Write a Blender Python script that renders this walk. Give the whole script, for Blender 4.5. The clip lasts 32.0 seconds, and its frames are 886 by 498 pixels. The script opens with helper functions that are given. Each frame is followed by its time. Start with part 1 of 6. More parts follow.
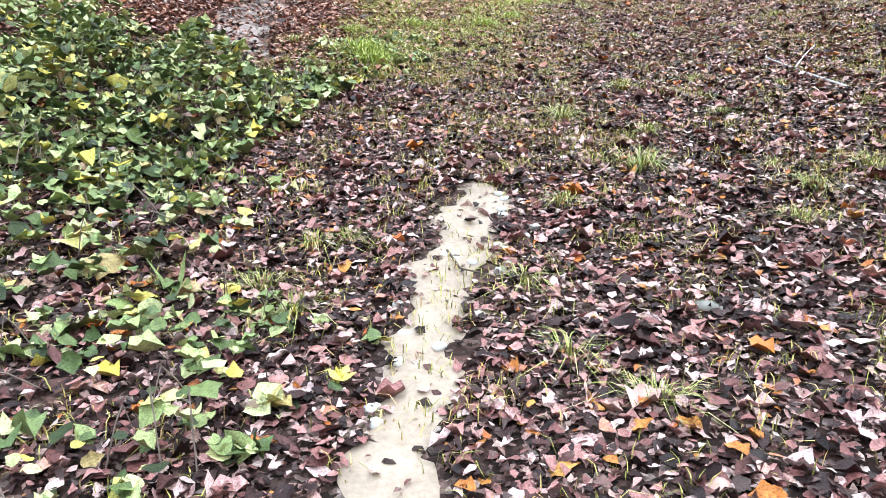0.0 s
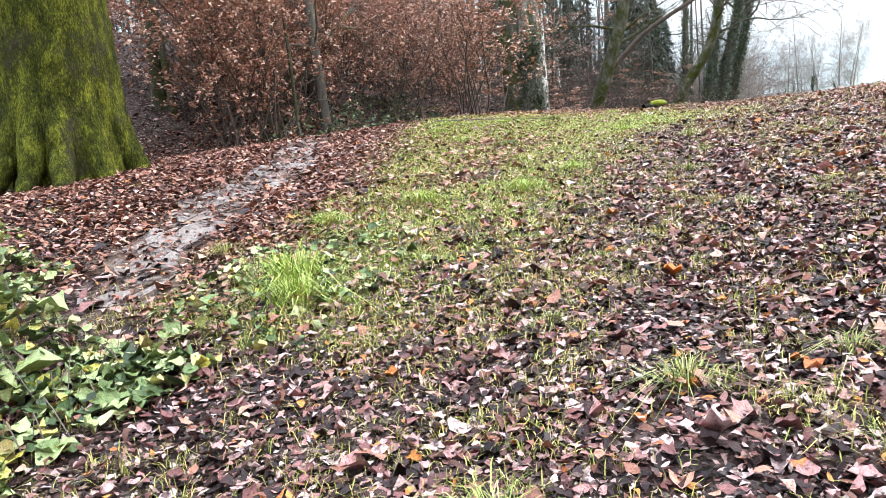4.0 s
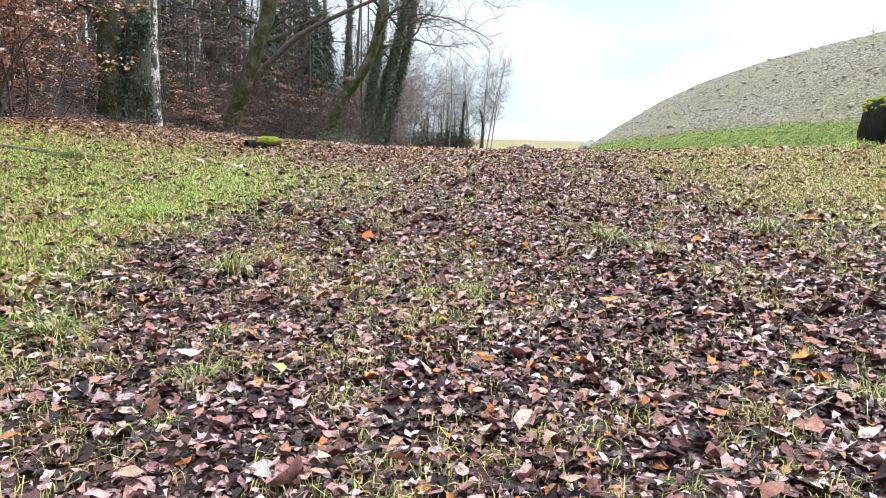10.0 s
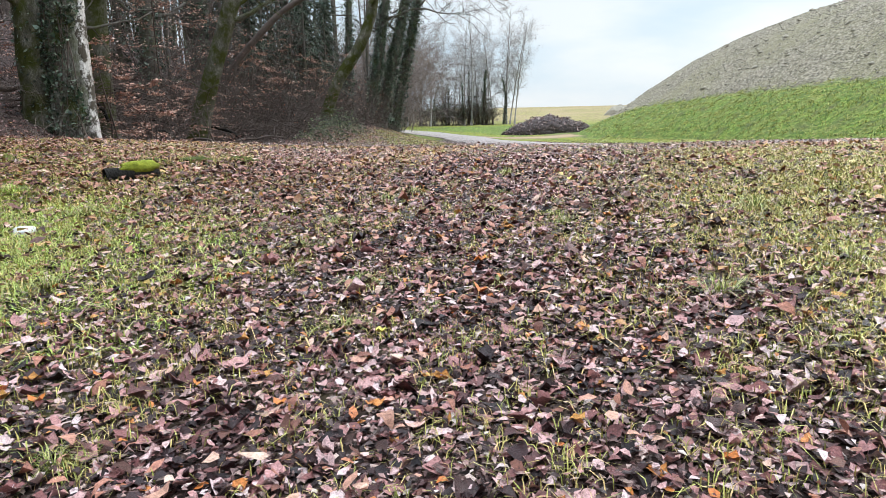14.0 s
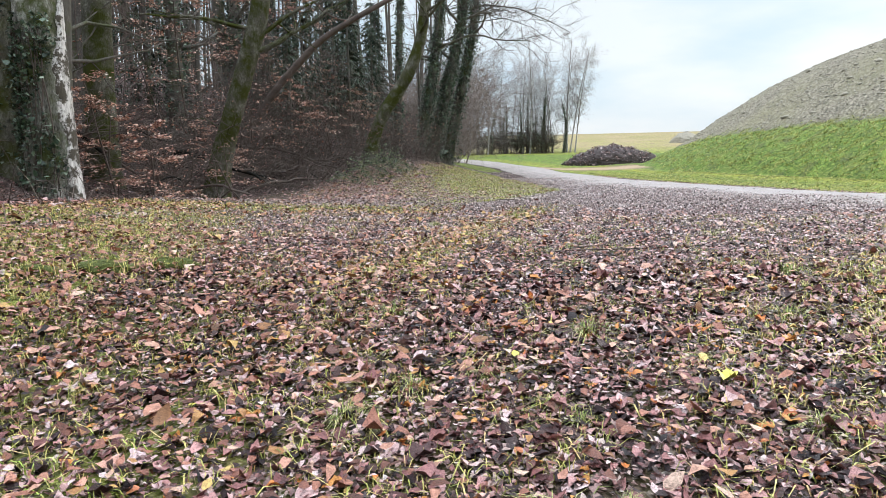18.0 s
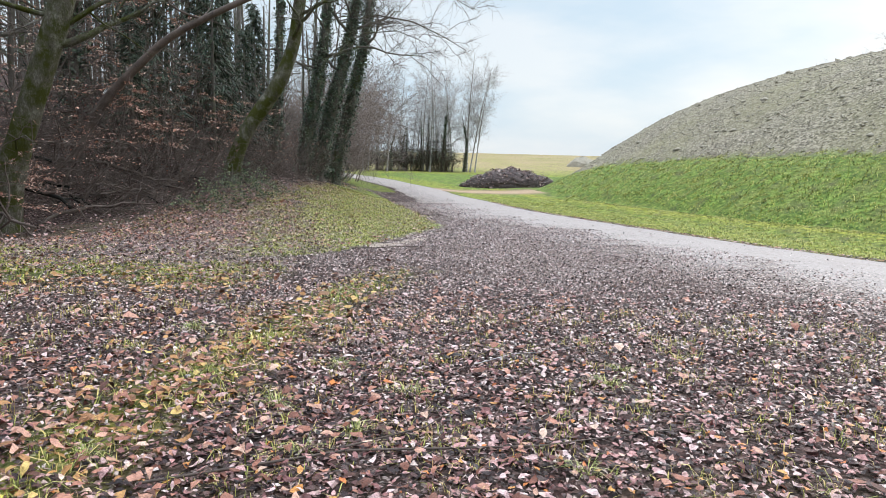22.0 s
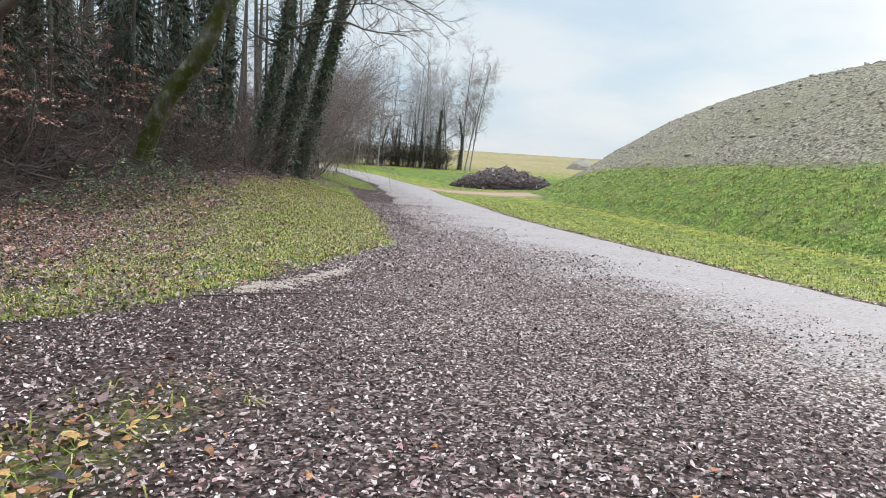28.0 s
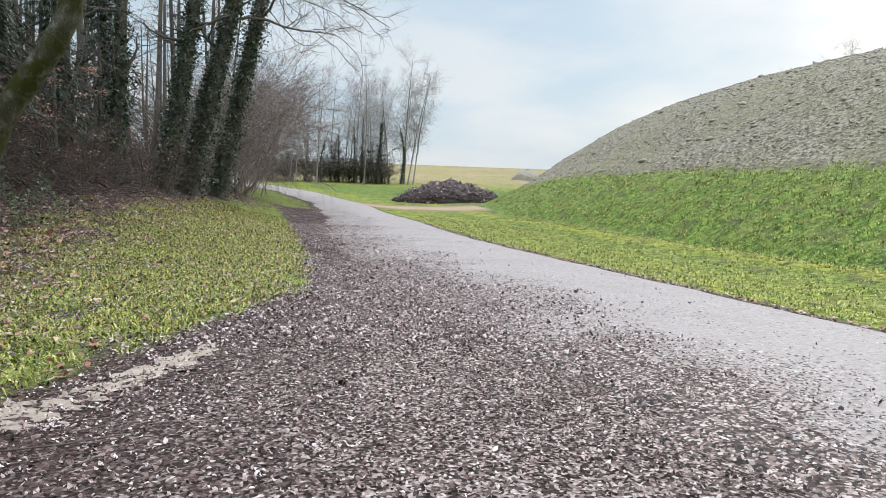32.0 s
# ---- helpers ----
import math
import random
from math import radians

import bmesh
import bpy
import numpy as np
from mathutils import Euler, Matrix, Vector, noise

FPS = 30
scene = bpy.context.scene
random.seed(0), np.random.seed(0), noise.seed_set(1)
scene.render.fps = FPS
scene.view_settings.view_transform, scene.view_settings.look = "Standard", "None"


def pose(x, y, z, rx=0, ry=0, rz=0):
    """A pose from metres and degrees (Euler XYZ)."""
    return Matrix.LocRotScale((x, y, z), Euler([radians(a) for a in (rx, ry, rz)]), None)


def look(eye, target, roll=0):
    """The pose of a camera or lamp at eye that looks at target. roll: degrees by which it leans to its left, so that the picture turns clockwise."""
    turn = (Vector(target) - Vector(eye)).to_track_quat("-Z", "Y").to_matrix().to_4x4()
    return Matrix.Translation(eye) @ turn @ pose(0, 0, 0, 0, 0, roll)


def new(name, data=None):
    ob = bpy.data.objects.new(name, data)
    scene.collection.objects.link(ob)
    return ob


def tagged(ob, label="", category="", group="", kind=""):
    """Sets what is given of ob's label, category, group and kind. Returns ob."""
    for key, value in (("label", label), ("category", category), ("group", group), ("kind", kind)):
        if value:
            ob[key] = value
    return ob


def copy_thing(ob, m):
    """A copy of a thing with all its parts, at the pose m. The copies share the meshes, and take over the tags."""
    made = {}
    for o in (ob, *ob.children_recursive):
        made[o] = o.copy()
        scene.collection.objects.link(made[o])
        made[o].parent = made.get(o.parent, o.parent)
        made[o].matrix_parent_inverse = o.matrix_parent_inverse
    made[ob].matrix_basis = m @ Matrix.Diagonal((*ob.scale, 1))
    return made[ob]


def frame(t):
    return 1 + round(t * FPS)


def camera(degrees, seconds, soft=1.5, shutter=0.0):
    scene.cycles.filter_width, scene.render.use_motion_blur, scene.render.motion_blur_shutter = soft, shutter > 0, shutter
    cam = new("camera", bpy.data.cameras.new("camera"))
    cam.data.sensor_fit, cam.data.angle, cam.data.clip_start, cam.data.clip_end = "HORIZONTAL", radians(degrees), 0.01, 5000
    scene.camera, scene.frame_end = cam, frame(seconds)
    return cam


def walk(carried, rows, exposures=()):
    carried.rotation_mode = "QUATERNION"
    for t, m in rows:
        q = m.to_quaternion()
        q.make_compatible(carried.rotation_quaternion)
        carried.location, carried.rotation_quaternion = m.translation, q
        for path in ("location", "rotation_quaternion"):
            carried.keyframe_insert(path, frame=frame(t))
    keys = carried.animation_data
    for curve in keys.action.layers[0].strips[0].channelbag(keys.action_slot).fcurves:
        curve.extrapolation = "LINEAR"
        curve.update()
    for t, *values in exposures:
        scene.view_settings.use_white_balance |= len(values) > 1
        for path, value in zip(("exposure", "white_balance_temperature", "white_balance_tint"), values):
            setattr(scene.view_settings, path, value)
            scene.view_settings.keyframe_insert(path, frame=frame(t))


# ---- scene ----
cam = camera(65.50, 32.0, soft=0.8, shutter=0.0)
PATH = [
    (0, (1.146, -0.585, 1.021), (0.605, 1.261, 0.475), 0.18),
    (0.5, (1.192, -0.239, 1.139), (0.481, 1.553, 0.609), -0.14),
    (1, (1.224, 0.275, 1.085), (0.420, 2.038, 0.589), -0.10),
    (1.5, (1.394, 0.835, 1.215), (0.554, 2.598, 0.787), 0.07),
    (2, (1.483, 1.265, 1.383), (0.651, 3.046, 1.015), -1.11),
    (2.5, (1.554, 1.726, 1.456), (0.653, 3.490, 1.178), -3.50),
    (4.5, (1.337, 3.223, 1.702), (0.363, 4.954, 1.470), -5.11),
    (5, (1.294, 3.702, 1.746), (0.393, 5.468, 1.485), -4.34),
    (5.5, (1.370, 4.122, 1.838), (0.567, 5.930, 1.544), -3.42),
    (6, (1.448, 4.595, 1.925), (0.748, 6.439, 1.594), -2.54),
    (6.5, (1.508, 5.067, 2.056), (0.901, 6.940, 1.706), -1.70),
    (7, (1.595, 5.451, 2.155), (1.015, 7.327, 1.776), -1.45),
    (7.5, (1.565, 5.896, 2.162), (1.009, 7.772, 1.748), -0.93),
    (8, (1.575, 6.278, 2.239), (1.043, 8.156, 1.804), -0.37),
    (8.5, (1.531, 6.740, 2.360), (1.036, 8.626, 1.917), 0.01),
    (9, (1.408, 7.138, 2.505), (1.028, 9.062, 2.117), 0.53),
    (9.5, (1.418, 7.596, 2.571), (1.189, 9.555, 2.242), 1.14),
    (10, (1.415, 7.968, 2.598), (1.345, 9.946, 2.313), 1.40),
    (10.5, (1.464, 8.474, 2.719), (1.543, 10.456, 2.463), 1.52),
    (11, (1.673, 8.956, 2.787), (1.840, 10.934, 2.546), 1.34),
    (11.5, (1.751, 9.371, 2.868), (1.923, 11.350, 2.635), 0.93),
    (12, (1.875, 9.735, 2.951), (2.000, 11.718, 2.722), 0.58),
    (12.5, (2.021, 10.055, 3.009), (2.067, 12.040, 2.769), -0.03),
    (13, (2.102, 10.491, 3.016), (2.080, 12.471, 2.736), -0.27),
    (13.5, (2.222, 10.941, 3.087), (2.128, 12.908, 2.739), -0.61),
    (15.5, (2.293, 13.122, 3.288), (1.985, 15.061, 2.907), -2.57),
    (16, (2.223, 13.563, 3.437), (1.874, 15.510, 3.141), -2.22),
    (16.5, (2.295, 13.987, 3.493), (1.894, 15.931, 3.251), -2.00),
    (17, (2.250, 14.349, 3.536), (1.839, 16.293, 3.309), -1.77),
    (17.5, (2.166, 14.699, 3.632), (1.775, 16.646, 3.392), -1.56),
    (18, (2.174, 15.125, 3.658), (1.848, 17.076, 3.362), -1.22),
    (18.5, (2.163, 15.531, 3.638), (1.920, 17.484, 3.281), -0.54),
    (19, (2.187, 16.036, 3.734), (2.031, 17.987, 3.322), 0.22),
    (19.5, (2.359, 16.529, 3.721), (2.250, 18.473, 3.267), 0.77),
    (20, (2.479, 16.910, 3.801), (2.412, 18.855, 3.337), 1.50),
    (20.5, (2.538, 17.322, 3.892), (2.502, 19.275, 3.462), 2.10),
    (21, (2.751, 17.712, 3.993), (2.728, 19.680, 3.640), 2.15),
    (21.5, (2.838, 18.143, 3.987), (2.809, 20.121, 3.691), 1.94),
    (22, (2.855, 18.627, 4.105), (2.810, 20.610, 3.848), 1.47),
    (22.5, (2.921, 19.083, 4.114), (2.833, 21.065, 3.860), 0.87),
    (23, (2.895, 19.514, 4.098), (2.780, 21.493, 3.836), 0.75),
    (23.5, (2.948, 20.046, 4.204), (2.857, 22.028, 3.947), 1.19),
    (24, (3.094, 20.513, 4.272), (3.057, 22.497, 4.025), 1.70),
    (24.5, (3.218, 20.908, 4.238), (3.257, 22.893, 3.999), 2.36),
    (25, (3.348, 21.398, 4.270), (3.446, 23.381, 4.028), 2.95),
    (25.5, (3.492, 21.971, 4.275), (3.601, 23.952, 4.017), 3.39),
    (27.5, (3.651, 23.869, 4.125), (3.668, 25.850, 3.852), 3.96),
    (28, (3.749, 24.415, 4.106), (3.715, 26.397, 3.841), 3.77),
    (28.5, (3.785, 24.909, 4.078), (3.732, 26.892, 3.822), 3.73),
    (29, (3.789, 25.423, 4.084), (3.743, 27.408, 3.842), 3.66),
    (29.5, (3.853, 25.936, 4.093), (3.823, 27.921, 3.848), 3.31),
    (30, (3.840, 26.560, 4.080), (3.860, 28.545, 3.832), 3.01),
    (30.5, (3.852, 27.075, 4.046), (3.907, 29.058, 3.791), 2.54),
    (31, (3.853, 27.624, 3.991), (3.933, 29.606, 3.737), 2.21),
    (31.5, (3.871, 28.197, 4.002), (3.984, 30.180, 3.769), 2.18),
    (32, (3.921, 28.758, 4.005), (4.039, 30.743, 3.788), 2.10),
]
walk(cam, [(t, look(eye, target, roll)) for t, eye, target, roll in PATH], [(0.0, 0.7), (1.0, 0.6), (2.0, 0.84), (5.0, 0.86), (8.0, 0.65), (10.0, 0.5), (13.0, 0.24), (16.0, 0.4), (17.0, 0.25), (18.0, 0.3), (20.0, 0.2), (21.5, 0.2), (23.0, 0.18), (32.0, 0.05)])

# ---- light: overcast winter daylight ----
world = bpy.data.worlds.new("overcast_sky")
scene.world = world
world.use_nodes = True
wn, wl = world.node_tree.nodes, world.node_tree.links
wn.clear()
w_out = wn.new("ShaderNodeOutputWorld")
w_bg = wn.new("ShaderNodeBackground")
w_sky = wn.new("ShaderNodeTexSky")
w_sky.sky_type = "NISHITA"
w_sky.sun_disc = False
w_sky.sun_elevation = radians(24)
w_sky.sun_rotation = radians(40)
w_sky.air_density, w_sky.dust_density, w_sky.ozone_density = 1.0, 2.0, 1.0
w_co = wn.new("ShaderNodeTexCoord")
w_map = wn.new("ShaderNodeMapping")
w_map.inputs["Scale"].default_value = (1.0, 1.0, 3.0)
w_noise = wn.new("ShaderNodeTexNoise")
w_noise.inputs["Scale"].default_value = 3.0
w_noise.inputs["Detail"].default_value = 5
w_ramp = wn.new("ShaderNodeValToRGB")
w_ramp.color_ramp.elements[0].position, w_ramp.color_ramp.elements[0].color = 0.36, (5.2, 6.75, 8.1, 1)
w_ramp.color_ramp.elements[1].position, w_ramp.color_ramp.elements[1].color = 0.58, (7.3, 8.0, 8.6, 1)
w_mix = wn.new("ShaderNodeMix")
w_mix.data_type = "RGBA"
w_mix.inputs["Factor"].default_value = 0.88
wl.new(w_co.outputs["Generated"], w_map.inputs["Vector"])
wl.new(w_map.outputs["Vector"], w_noise.inputs["Vector"])
wl.new(w_noise.outputs["Fac"], w_ramp.inputs["Fac"])
wl.new(w_sky.outputs["Color"], w_mix.inputs["A"])
wl.new(w_ramp.outputs["Color"], w_mix.inputs["B"])
w_sep = wn.new("ShaderNodeSeparateXYZ")
wl.new(w_co.outputs["Generated"], w_sep.inputs["Vector"])
w_up = wn.new("ShaderNodeMapRange")
w_up.interpolation_type = "SMOOTHSTEP"
w_up.inputs["From Min"].default_value, w_up.inputs["From Max"].default_value = 0.3, 0.95
w_up.inputs["To Min"].default_value, w_up.inputs["To Max"].default_value = 1.0, 4.5
wl.new(w_sep.outputs["Z"], w_up.inputs["Value"])
w_gain = wn.new("ShaderNodeVectorMath")
w_gain.operation = "SCALE"
wl.new(w_mix.outputs["Result"], w_gain.inputs[0])
wl.new(w_up.outputs["Result"], w_gain.inputs["Scale"])
wl.new(w_gain.outputs["Vector"], w_bg.inputs["Color"])
w_bg.inputs["Strength"].default_value = 0.1
wl.new(w_bg.outputs["Background"], w_out.inputs["Surface"])

sun_data = bpy.data.lights.new("sun", "SUN")
sun_data.energy, sun_data.angle, sun_data.color = 0.9, radians(25), (1.0, 0.96, 0.9)
sun = new("sun", sun_data)
sun.matrix_world = look((0, 0, 60), (-25.0, -30.0, 42.0))


# ---- materials ----
def mat_base(name, rough=0.7, spec=0.4):
    m = bpy.data.materials.new(name)
    m.use_nodes = True
    bsdf = m.node_tree.nodes["Principled BSDF"]
    bsdf.inputs["Roughness"].default_value = rough
    bsdf.inputs["Specular IOR Level"].default_value = spec
    return m, m.node_tree.nodes, m.node_tree.links, bsdf


def ramp_node(n, stops):
    r = n.new("ShaderNodeValToRGB")
    el = r.color_ramp.elements
    while len(el) < len(stops):
        el.new(0.5)
    for e, (p, c) in zip(el, stops):
        e.position, e.color = p, (*c, 1)
    return r


def noise_node(n, l, co, scale, detail=4, rough=0.6, stretch=None):
    t = n.new("ShaderNodeTexNoise")
    t.inputs["Scale"].default_value, t.inputs["Detail"].default_value, t.inputs["Roughness"].default_value = scale, detail, rough
    if stretch:
        mp = n.new("ShaderNodeMapping")
        mp.inputs["Scale"].default_value = stretch
        l.new(co, mp.inputs["Vector"])
        co = mp.outputs["Vector"]
    l.new(co, t.inputs["Vector"])
    return t.outputs["Fac"]


def mixed(n, l, fac, a, b, mode="MIX"):
    x = n.new("ShaderNodeMix")
    x.data_type, x.blend_type = "RGBA", mode
    for key, v in (("Factor", fac), ("A", a), ("B", b)):
        if isinstance(v, (int, float)):
            x.inputs[key].default_value = v
        elif isinstance(v, tuple):
            x.inputs[key].default_value = (*v, 1)
        else:
            l.new(v, x.inputs[key])
    return x.outputs["Result"]


def stepped(n, l, v, lo, hi):
    r = n.new("ShaderNodeMapRange")
    r.inputs["From Min"].default_value, r.inputs["From Max"].default_value = lo, hi
    l.new(v, r.inputs["Value"])
    return r.outputs["Result"]


def bumped(n, l, bsdf, height, strength, distance):
    b = n.new("ShaderNodeBump")
    b.inputs["Strength"].default_value, b.inputs["Distance"].default_value = strength, distance
    l.new(height, b.inputs["Height"])
    l.new(b.outputs["Normal"], bsdf.inputs["Normal"])


def world_co(n):
    return n.new("ShaderNodeNewGeometry").outputs["Position"]


def noise_mat(name, stops, scale, rough=0.8, bump=0.4, bump_d=0.02, second=None, fine=9.0, spec=0.3, stretch=None):
    """A surface with a coarse and a fine grain; second: a colour that covers it in patches."""
    m, n, l, bsdf = mat_base(name, rough, spec)
    co = world_co(n)
    a = noise_node(n, l, co, scale, 5, 0.65, stretch)
    b = noise_node(n, l, co, scale * fine, 4, 0.7, stretch)
    f = mixed(n, l, 0.45, a, b)
    col = ramp_node(n, stops)
    l.new(f, col.inputs["Fac"])
    out = col.outputs["Color"]
    if second:
        colour, s, lo, hi = second
        k = stepped(n, l, noise_node(n, l, co, s, 6, 0.7), lo, hi)
        out = mixed(n, l, k, out, colour)
    l.new(out, bsdf.inputs["Base Color"])
    bumped(n, l, bsdf, f, bump, bump_d)
    return m


def leaf_mat(name, stops, rough=0.45, spec=0.5, relief=0.8):
    """Leaves whose colour changes from one to the next."""
    m, n, l, bsdf = mat_base(name, rough, spec)
    g = n.new("ShaderNodeNewGeometry")
    col = ramp_node(n, stops)
    l.new(g.outputs["Random Per Island"], col.inputs["Fac"])
    blotch = noise_node(n, l, g.outputs["Position"], 42.0, 4, 0.7)
    vein = noise_node(n, l, g.outputs["Position"], 170.0, 3, 0.6)
    v = mixed(n, l, 0.5, blotch, vein)
    skin = mixed(n, l, 1.0, col.outputs["Color"], ramp_of(n, l, v, ((0.34, (0.34, 0.3, 0.3)), (0.5, (0.95, 0.92, 0.92)), (0.66, (1.5, 1.5, 1.5)))), "MULTIPLY")
    l.new(skin, bsdf.inputs["Base Color"])
    bumped(n, l, bsdf, v, relief, 0.012)
    return m


def ramp_of(n, l, v, stops):
    r = ramp_node(n, stops)
    l.new(v, r.inputs["Fac"])
    return r.outputs["Color"]


M_LITTER = leaf_mat("wet_fallen_leaves", ((0.0, (0.01, 0.004, 0.005)), (0.34, (0.045, 0.018, 0.018)), (0.52, (0.23, 0.09, 0.084)), (0.69, (0.48, 0.24, 0.225)), (0.84, (0.58, 0.39, 0.375)), (0.93, (0.66, 0.51, 0.5)), (0.967, (0.52, 0.15, 0.035)), (1.0, (0.55, 0.28, 0.075))), 0.36, 0.28)
M_DEBRIS = leaf_mat("crumbled_leaves", ((0.0, (0.014, 0.008, 0.007)), (0.3, (0.07, 0.038, 0.034)), (0.52, (0.29, 0.185, 0.162)), (0.76, (0.56, 0.425, 0.39)), (0.92, (0.66, 0.54, 0.51)), (1.0, (0.72, 0.63, 0.6))), 0.38, 0.4)
M_CRUMB = leaf_mat("leaf_crumbs", ((0.0, (0.02, 0.009, 0.009)), (0.4, (0.1, 0.045, 0.04)), (0.75, (0.3, 0.17, 0.15)), (0.93, (0.46, 0.33, 0.28)), (1.0, (0.62, 0.52, 0.48))), 0.34, 0.5)
M_LITTER_DRY = leaf_mat("rusty_fallen_leaves", ((0.0, (0.045, 0.02, 0.016)), (0.35, (0.2, 0.075, 0.05)), (0.65, (0.4, 0.17, 0.115)), (0.9, (0.54, 0.31, 0.225)), (1.0, (0.64, 0.45, 0.35))), 0.5, 0.3)
M_GOLD = leaf_mat("golden_fallen_leaves", ((0.0, (0.12, 0.05, 0.02)), (0.4, (0.3, 0.13, 0.05)), (0.75, (0.45, 0.23, 0.075)), (1.0, (0.6, 0.44, 0.14))), 0.5, 0.4)
M_COPPER = leaf_mat("copper_beech_leaves", ((0.0, (0.2, 0.07, 0.045)), (0.35, (0.44, 0.2, 0.13)), (0.7, (0.64, 0.39, 0.29)), (1.0, (0.78, 0.61, 0.5))), 0.55, 0.35)
M_IVY = leaf_mat("ivy_leaves", ((0.0, (0.008, 0.018, 0.008)), (0.5, (0.032, 0.066, 0.03)), (0.8, (0.085, 0.13, 0.075)), (1.0, (0.26, 0.31, 0.22))), 0.3, 0.5)
M_BRAMBLE = leaf_mat("bramble_leaves", ((0.0, (0.02, 0.035, 0.012)), (0.25, (0.09, 0.14, 0.042)), (0.48, (0.24, 0.31, 0.11)), (0.68, (0.44, 0.5, 0.22)), (0.84, (0.58, 0.6, 0.33)), (0.93, (0.64, 0.56, 0.1)), (1.0, (0.34, 0.22, 0.15))), 0.4, 0.4)
# Darker copy of the bramble leaves, with the wood's shade in the colour.
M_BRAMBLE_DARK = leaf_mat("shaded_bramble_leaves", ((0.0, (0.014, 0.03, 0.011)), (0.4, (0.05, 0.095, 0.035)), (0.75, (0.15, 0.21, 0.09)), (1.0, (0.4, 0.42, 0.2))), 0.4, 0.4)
M_MUD = noise_mat("wet_trodden_mud", ((0.3, (0.1, 0.07, 0.06)), (0.5, (0.24, 0.18, 0.16)), (0.7, (0.42, 0.34, 0.31))), 5.0, 0.42, 0.9, 0.03, ((0.06, 0.035, 0.03), 4.0, 0.52, 0.62), 7.0, 0.5)
M_GRASS = leaf_mat("winter_grass", ((0.0, (0.12, 0.13, 0.02)), (0.3, (0.33, 0.34, 0.07)), (0.58, (0.54, 0.5, 0.15)), (0.8, (0.64, 0.48, 0.17)), (1.0, (0.68, 0.46, 0.23))), 0.5, 0.35)
M_LAWN = leaf_mat("mossy_lawn_grass", ((0.0, (0.035, 0.06, 0.008)), (0.3, (0.18, 0.2, 0.03)), (0.7, (0.42, 0.42, 0.085)), (1.0, (0.6, 0.53, 0.2))), 0.55, 0.3)
M_LIME = leaf_mat("lime_grass", ((0.0, (0.17, 0.27, 0.03)), (0.35, (0.4, 0.53, 0.08)), (0.75, (0.54, 0.62, 0.17)), (1.0, (0.7, 0.62, 0.3))), 0.45, 0.4)
M_SEDGE = leaf_mat("sedge_blades", ((0.0, (0.13, 0.18, 0.035)), (0.4, (0.3, 0.36, 0.085)), (0.75, (0.5, 0.5, 0.18)), (1.0, (0.64, 0.52, 0.28))), 0.45, 0.35)
M_BARK = noise_mat("grey_bark", ((0.25, (0.035, 0.03, 0.025)), (0.55, (0.125, 0.108, 0.092)), (0.8, (0.28, 0.255, 0.225))), 2.2, 0.85, 0.6, 0.03, ((0.07, 0.085, 0.025), 0.9, 0.52, 0.7), 8.0, 0.2, (1, 1, 0.22))
M_MOSSY = noise_mat("mossy_bark", ((0.3, (0.025, 0.022, 0.016)), (0.5, (0.11, 0.1, 0.078)), (0.72, (0.36, 0.34, 0.29))), 4.2, 0.95, 1.0, 0.08, ((0.05, 0.054, 0.012), 1.5, 0.42, 0.58), 9.0, 0.1, (1, 1, 0.45))
M_MOSS_TRUNK = noise_mat("thick_trunk_moss", ((0.34, (0.012, 0.014, 0.006)), (0.5, (0.075, 0.08, 0.014)), (0.66, (0.3, 0.3, 0.035))), 6.0, 0.95, 1.0, 0.14, ((0.06, 0.05, 0.036), 1.4, 0.52, 0.66), 8.0, 0.08, (1, 1, 0.4))
M_LICHEN = noise_mat("lichened_grey_bark", ((0.36, (0.04, 0.036, 0.03)), (0.5, (0.2, 0.185, 0.16)), (0.63, (0.52, 0.5, 0.45))), 4.6, 0.9, 1.0, 0.05, ((0.06, 0.068, 0.022), 1.1, 0.48, 0.62), 7.0, 0.12, (1, 1, 0.3))
M_PALE = noise_mat("pale_dead_bark", ((0.36, (0.16, 0.135, 0.12)), (0.48, (0.52, 0.47, 0.44)), (0.62, (0.8, 0.75, 0.72))), 5.0, 0.85, 1.0, 0.05, ((0.08, 0.065, 0.05), 3.4, 0.47, 0.53), 7.0, 0.2, (1, 1, 0.18))
M_TWIG = noise_mat("brown_twigs", ((0.3, (0.03, 0.022, 0.018)), (0.7, (0.165, 0.122, 0.102))), 3.0, 0.85, 0.2, 0.005)
# Pale for the haze over the far trees; also used on grey sticks.
M_TWIG_PALE = noise_mat("hazed_and_pale_twigs", ((0.3, (0.36, 0.33, 0.33)), (0.7, (0.58, 0.54, 0.54))), 3.0, 0.85, 0.2, 0.005)
M_TWIG_TAN = noise_mat("tan_twigs", ((0.3, (0.12, 0.09, 0.078)), (0.7, (0.3, 0.235, 0.205))), 3.0, 0.85, 0.2, 0.005)
# Far bark lightened: the haze of distance is put into its colour.
M_HAZED_BIRCH = noise_mat("hazed_birch_bark", ((0.3, (0.16, 0.14, 0.13)), (0.55, (0.38, 0.35, 0.33)), (0.75, (0.6, 0.57, 0.54))), 1.5, 0.8, 0.3, 0.02)
M_ASPHALT_PLAIN = noise_mat("worn_asphalt", ((0.3, (0.155, 0.126, 0.116)), (0.5, (0.3, 0.25, 0.233)), (0.7, (0.47, 0.4, 0.375))), 16.0, 0.75, 0.45, 0.008, ((0.25, 0.2, 0.18), 0.8, 0.52, 0.78), 8.0, 0.3)
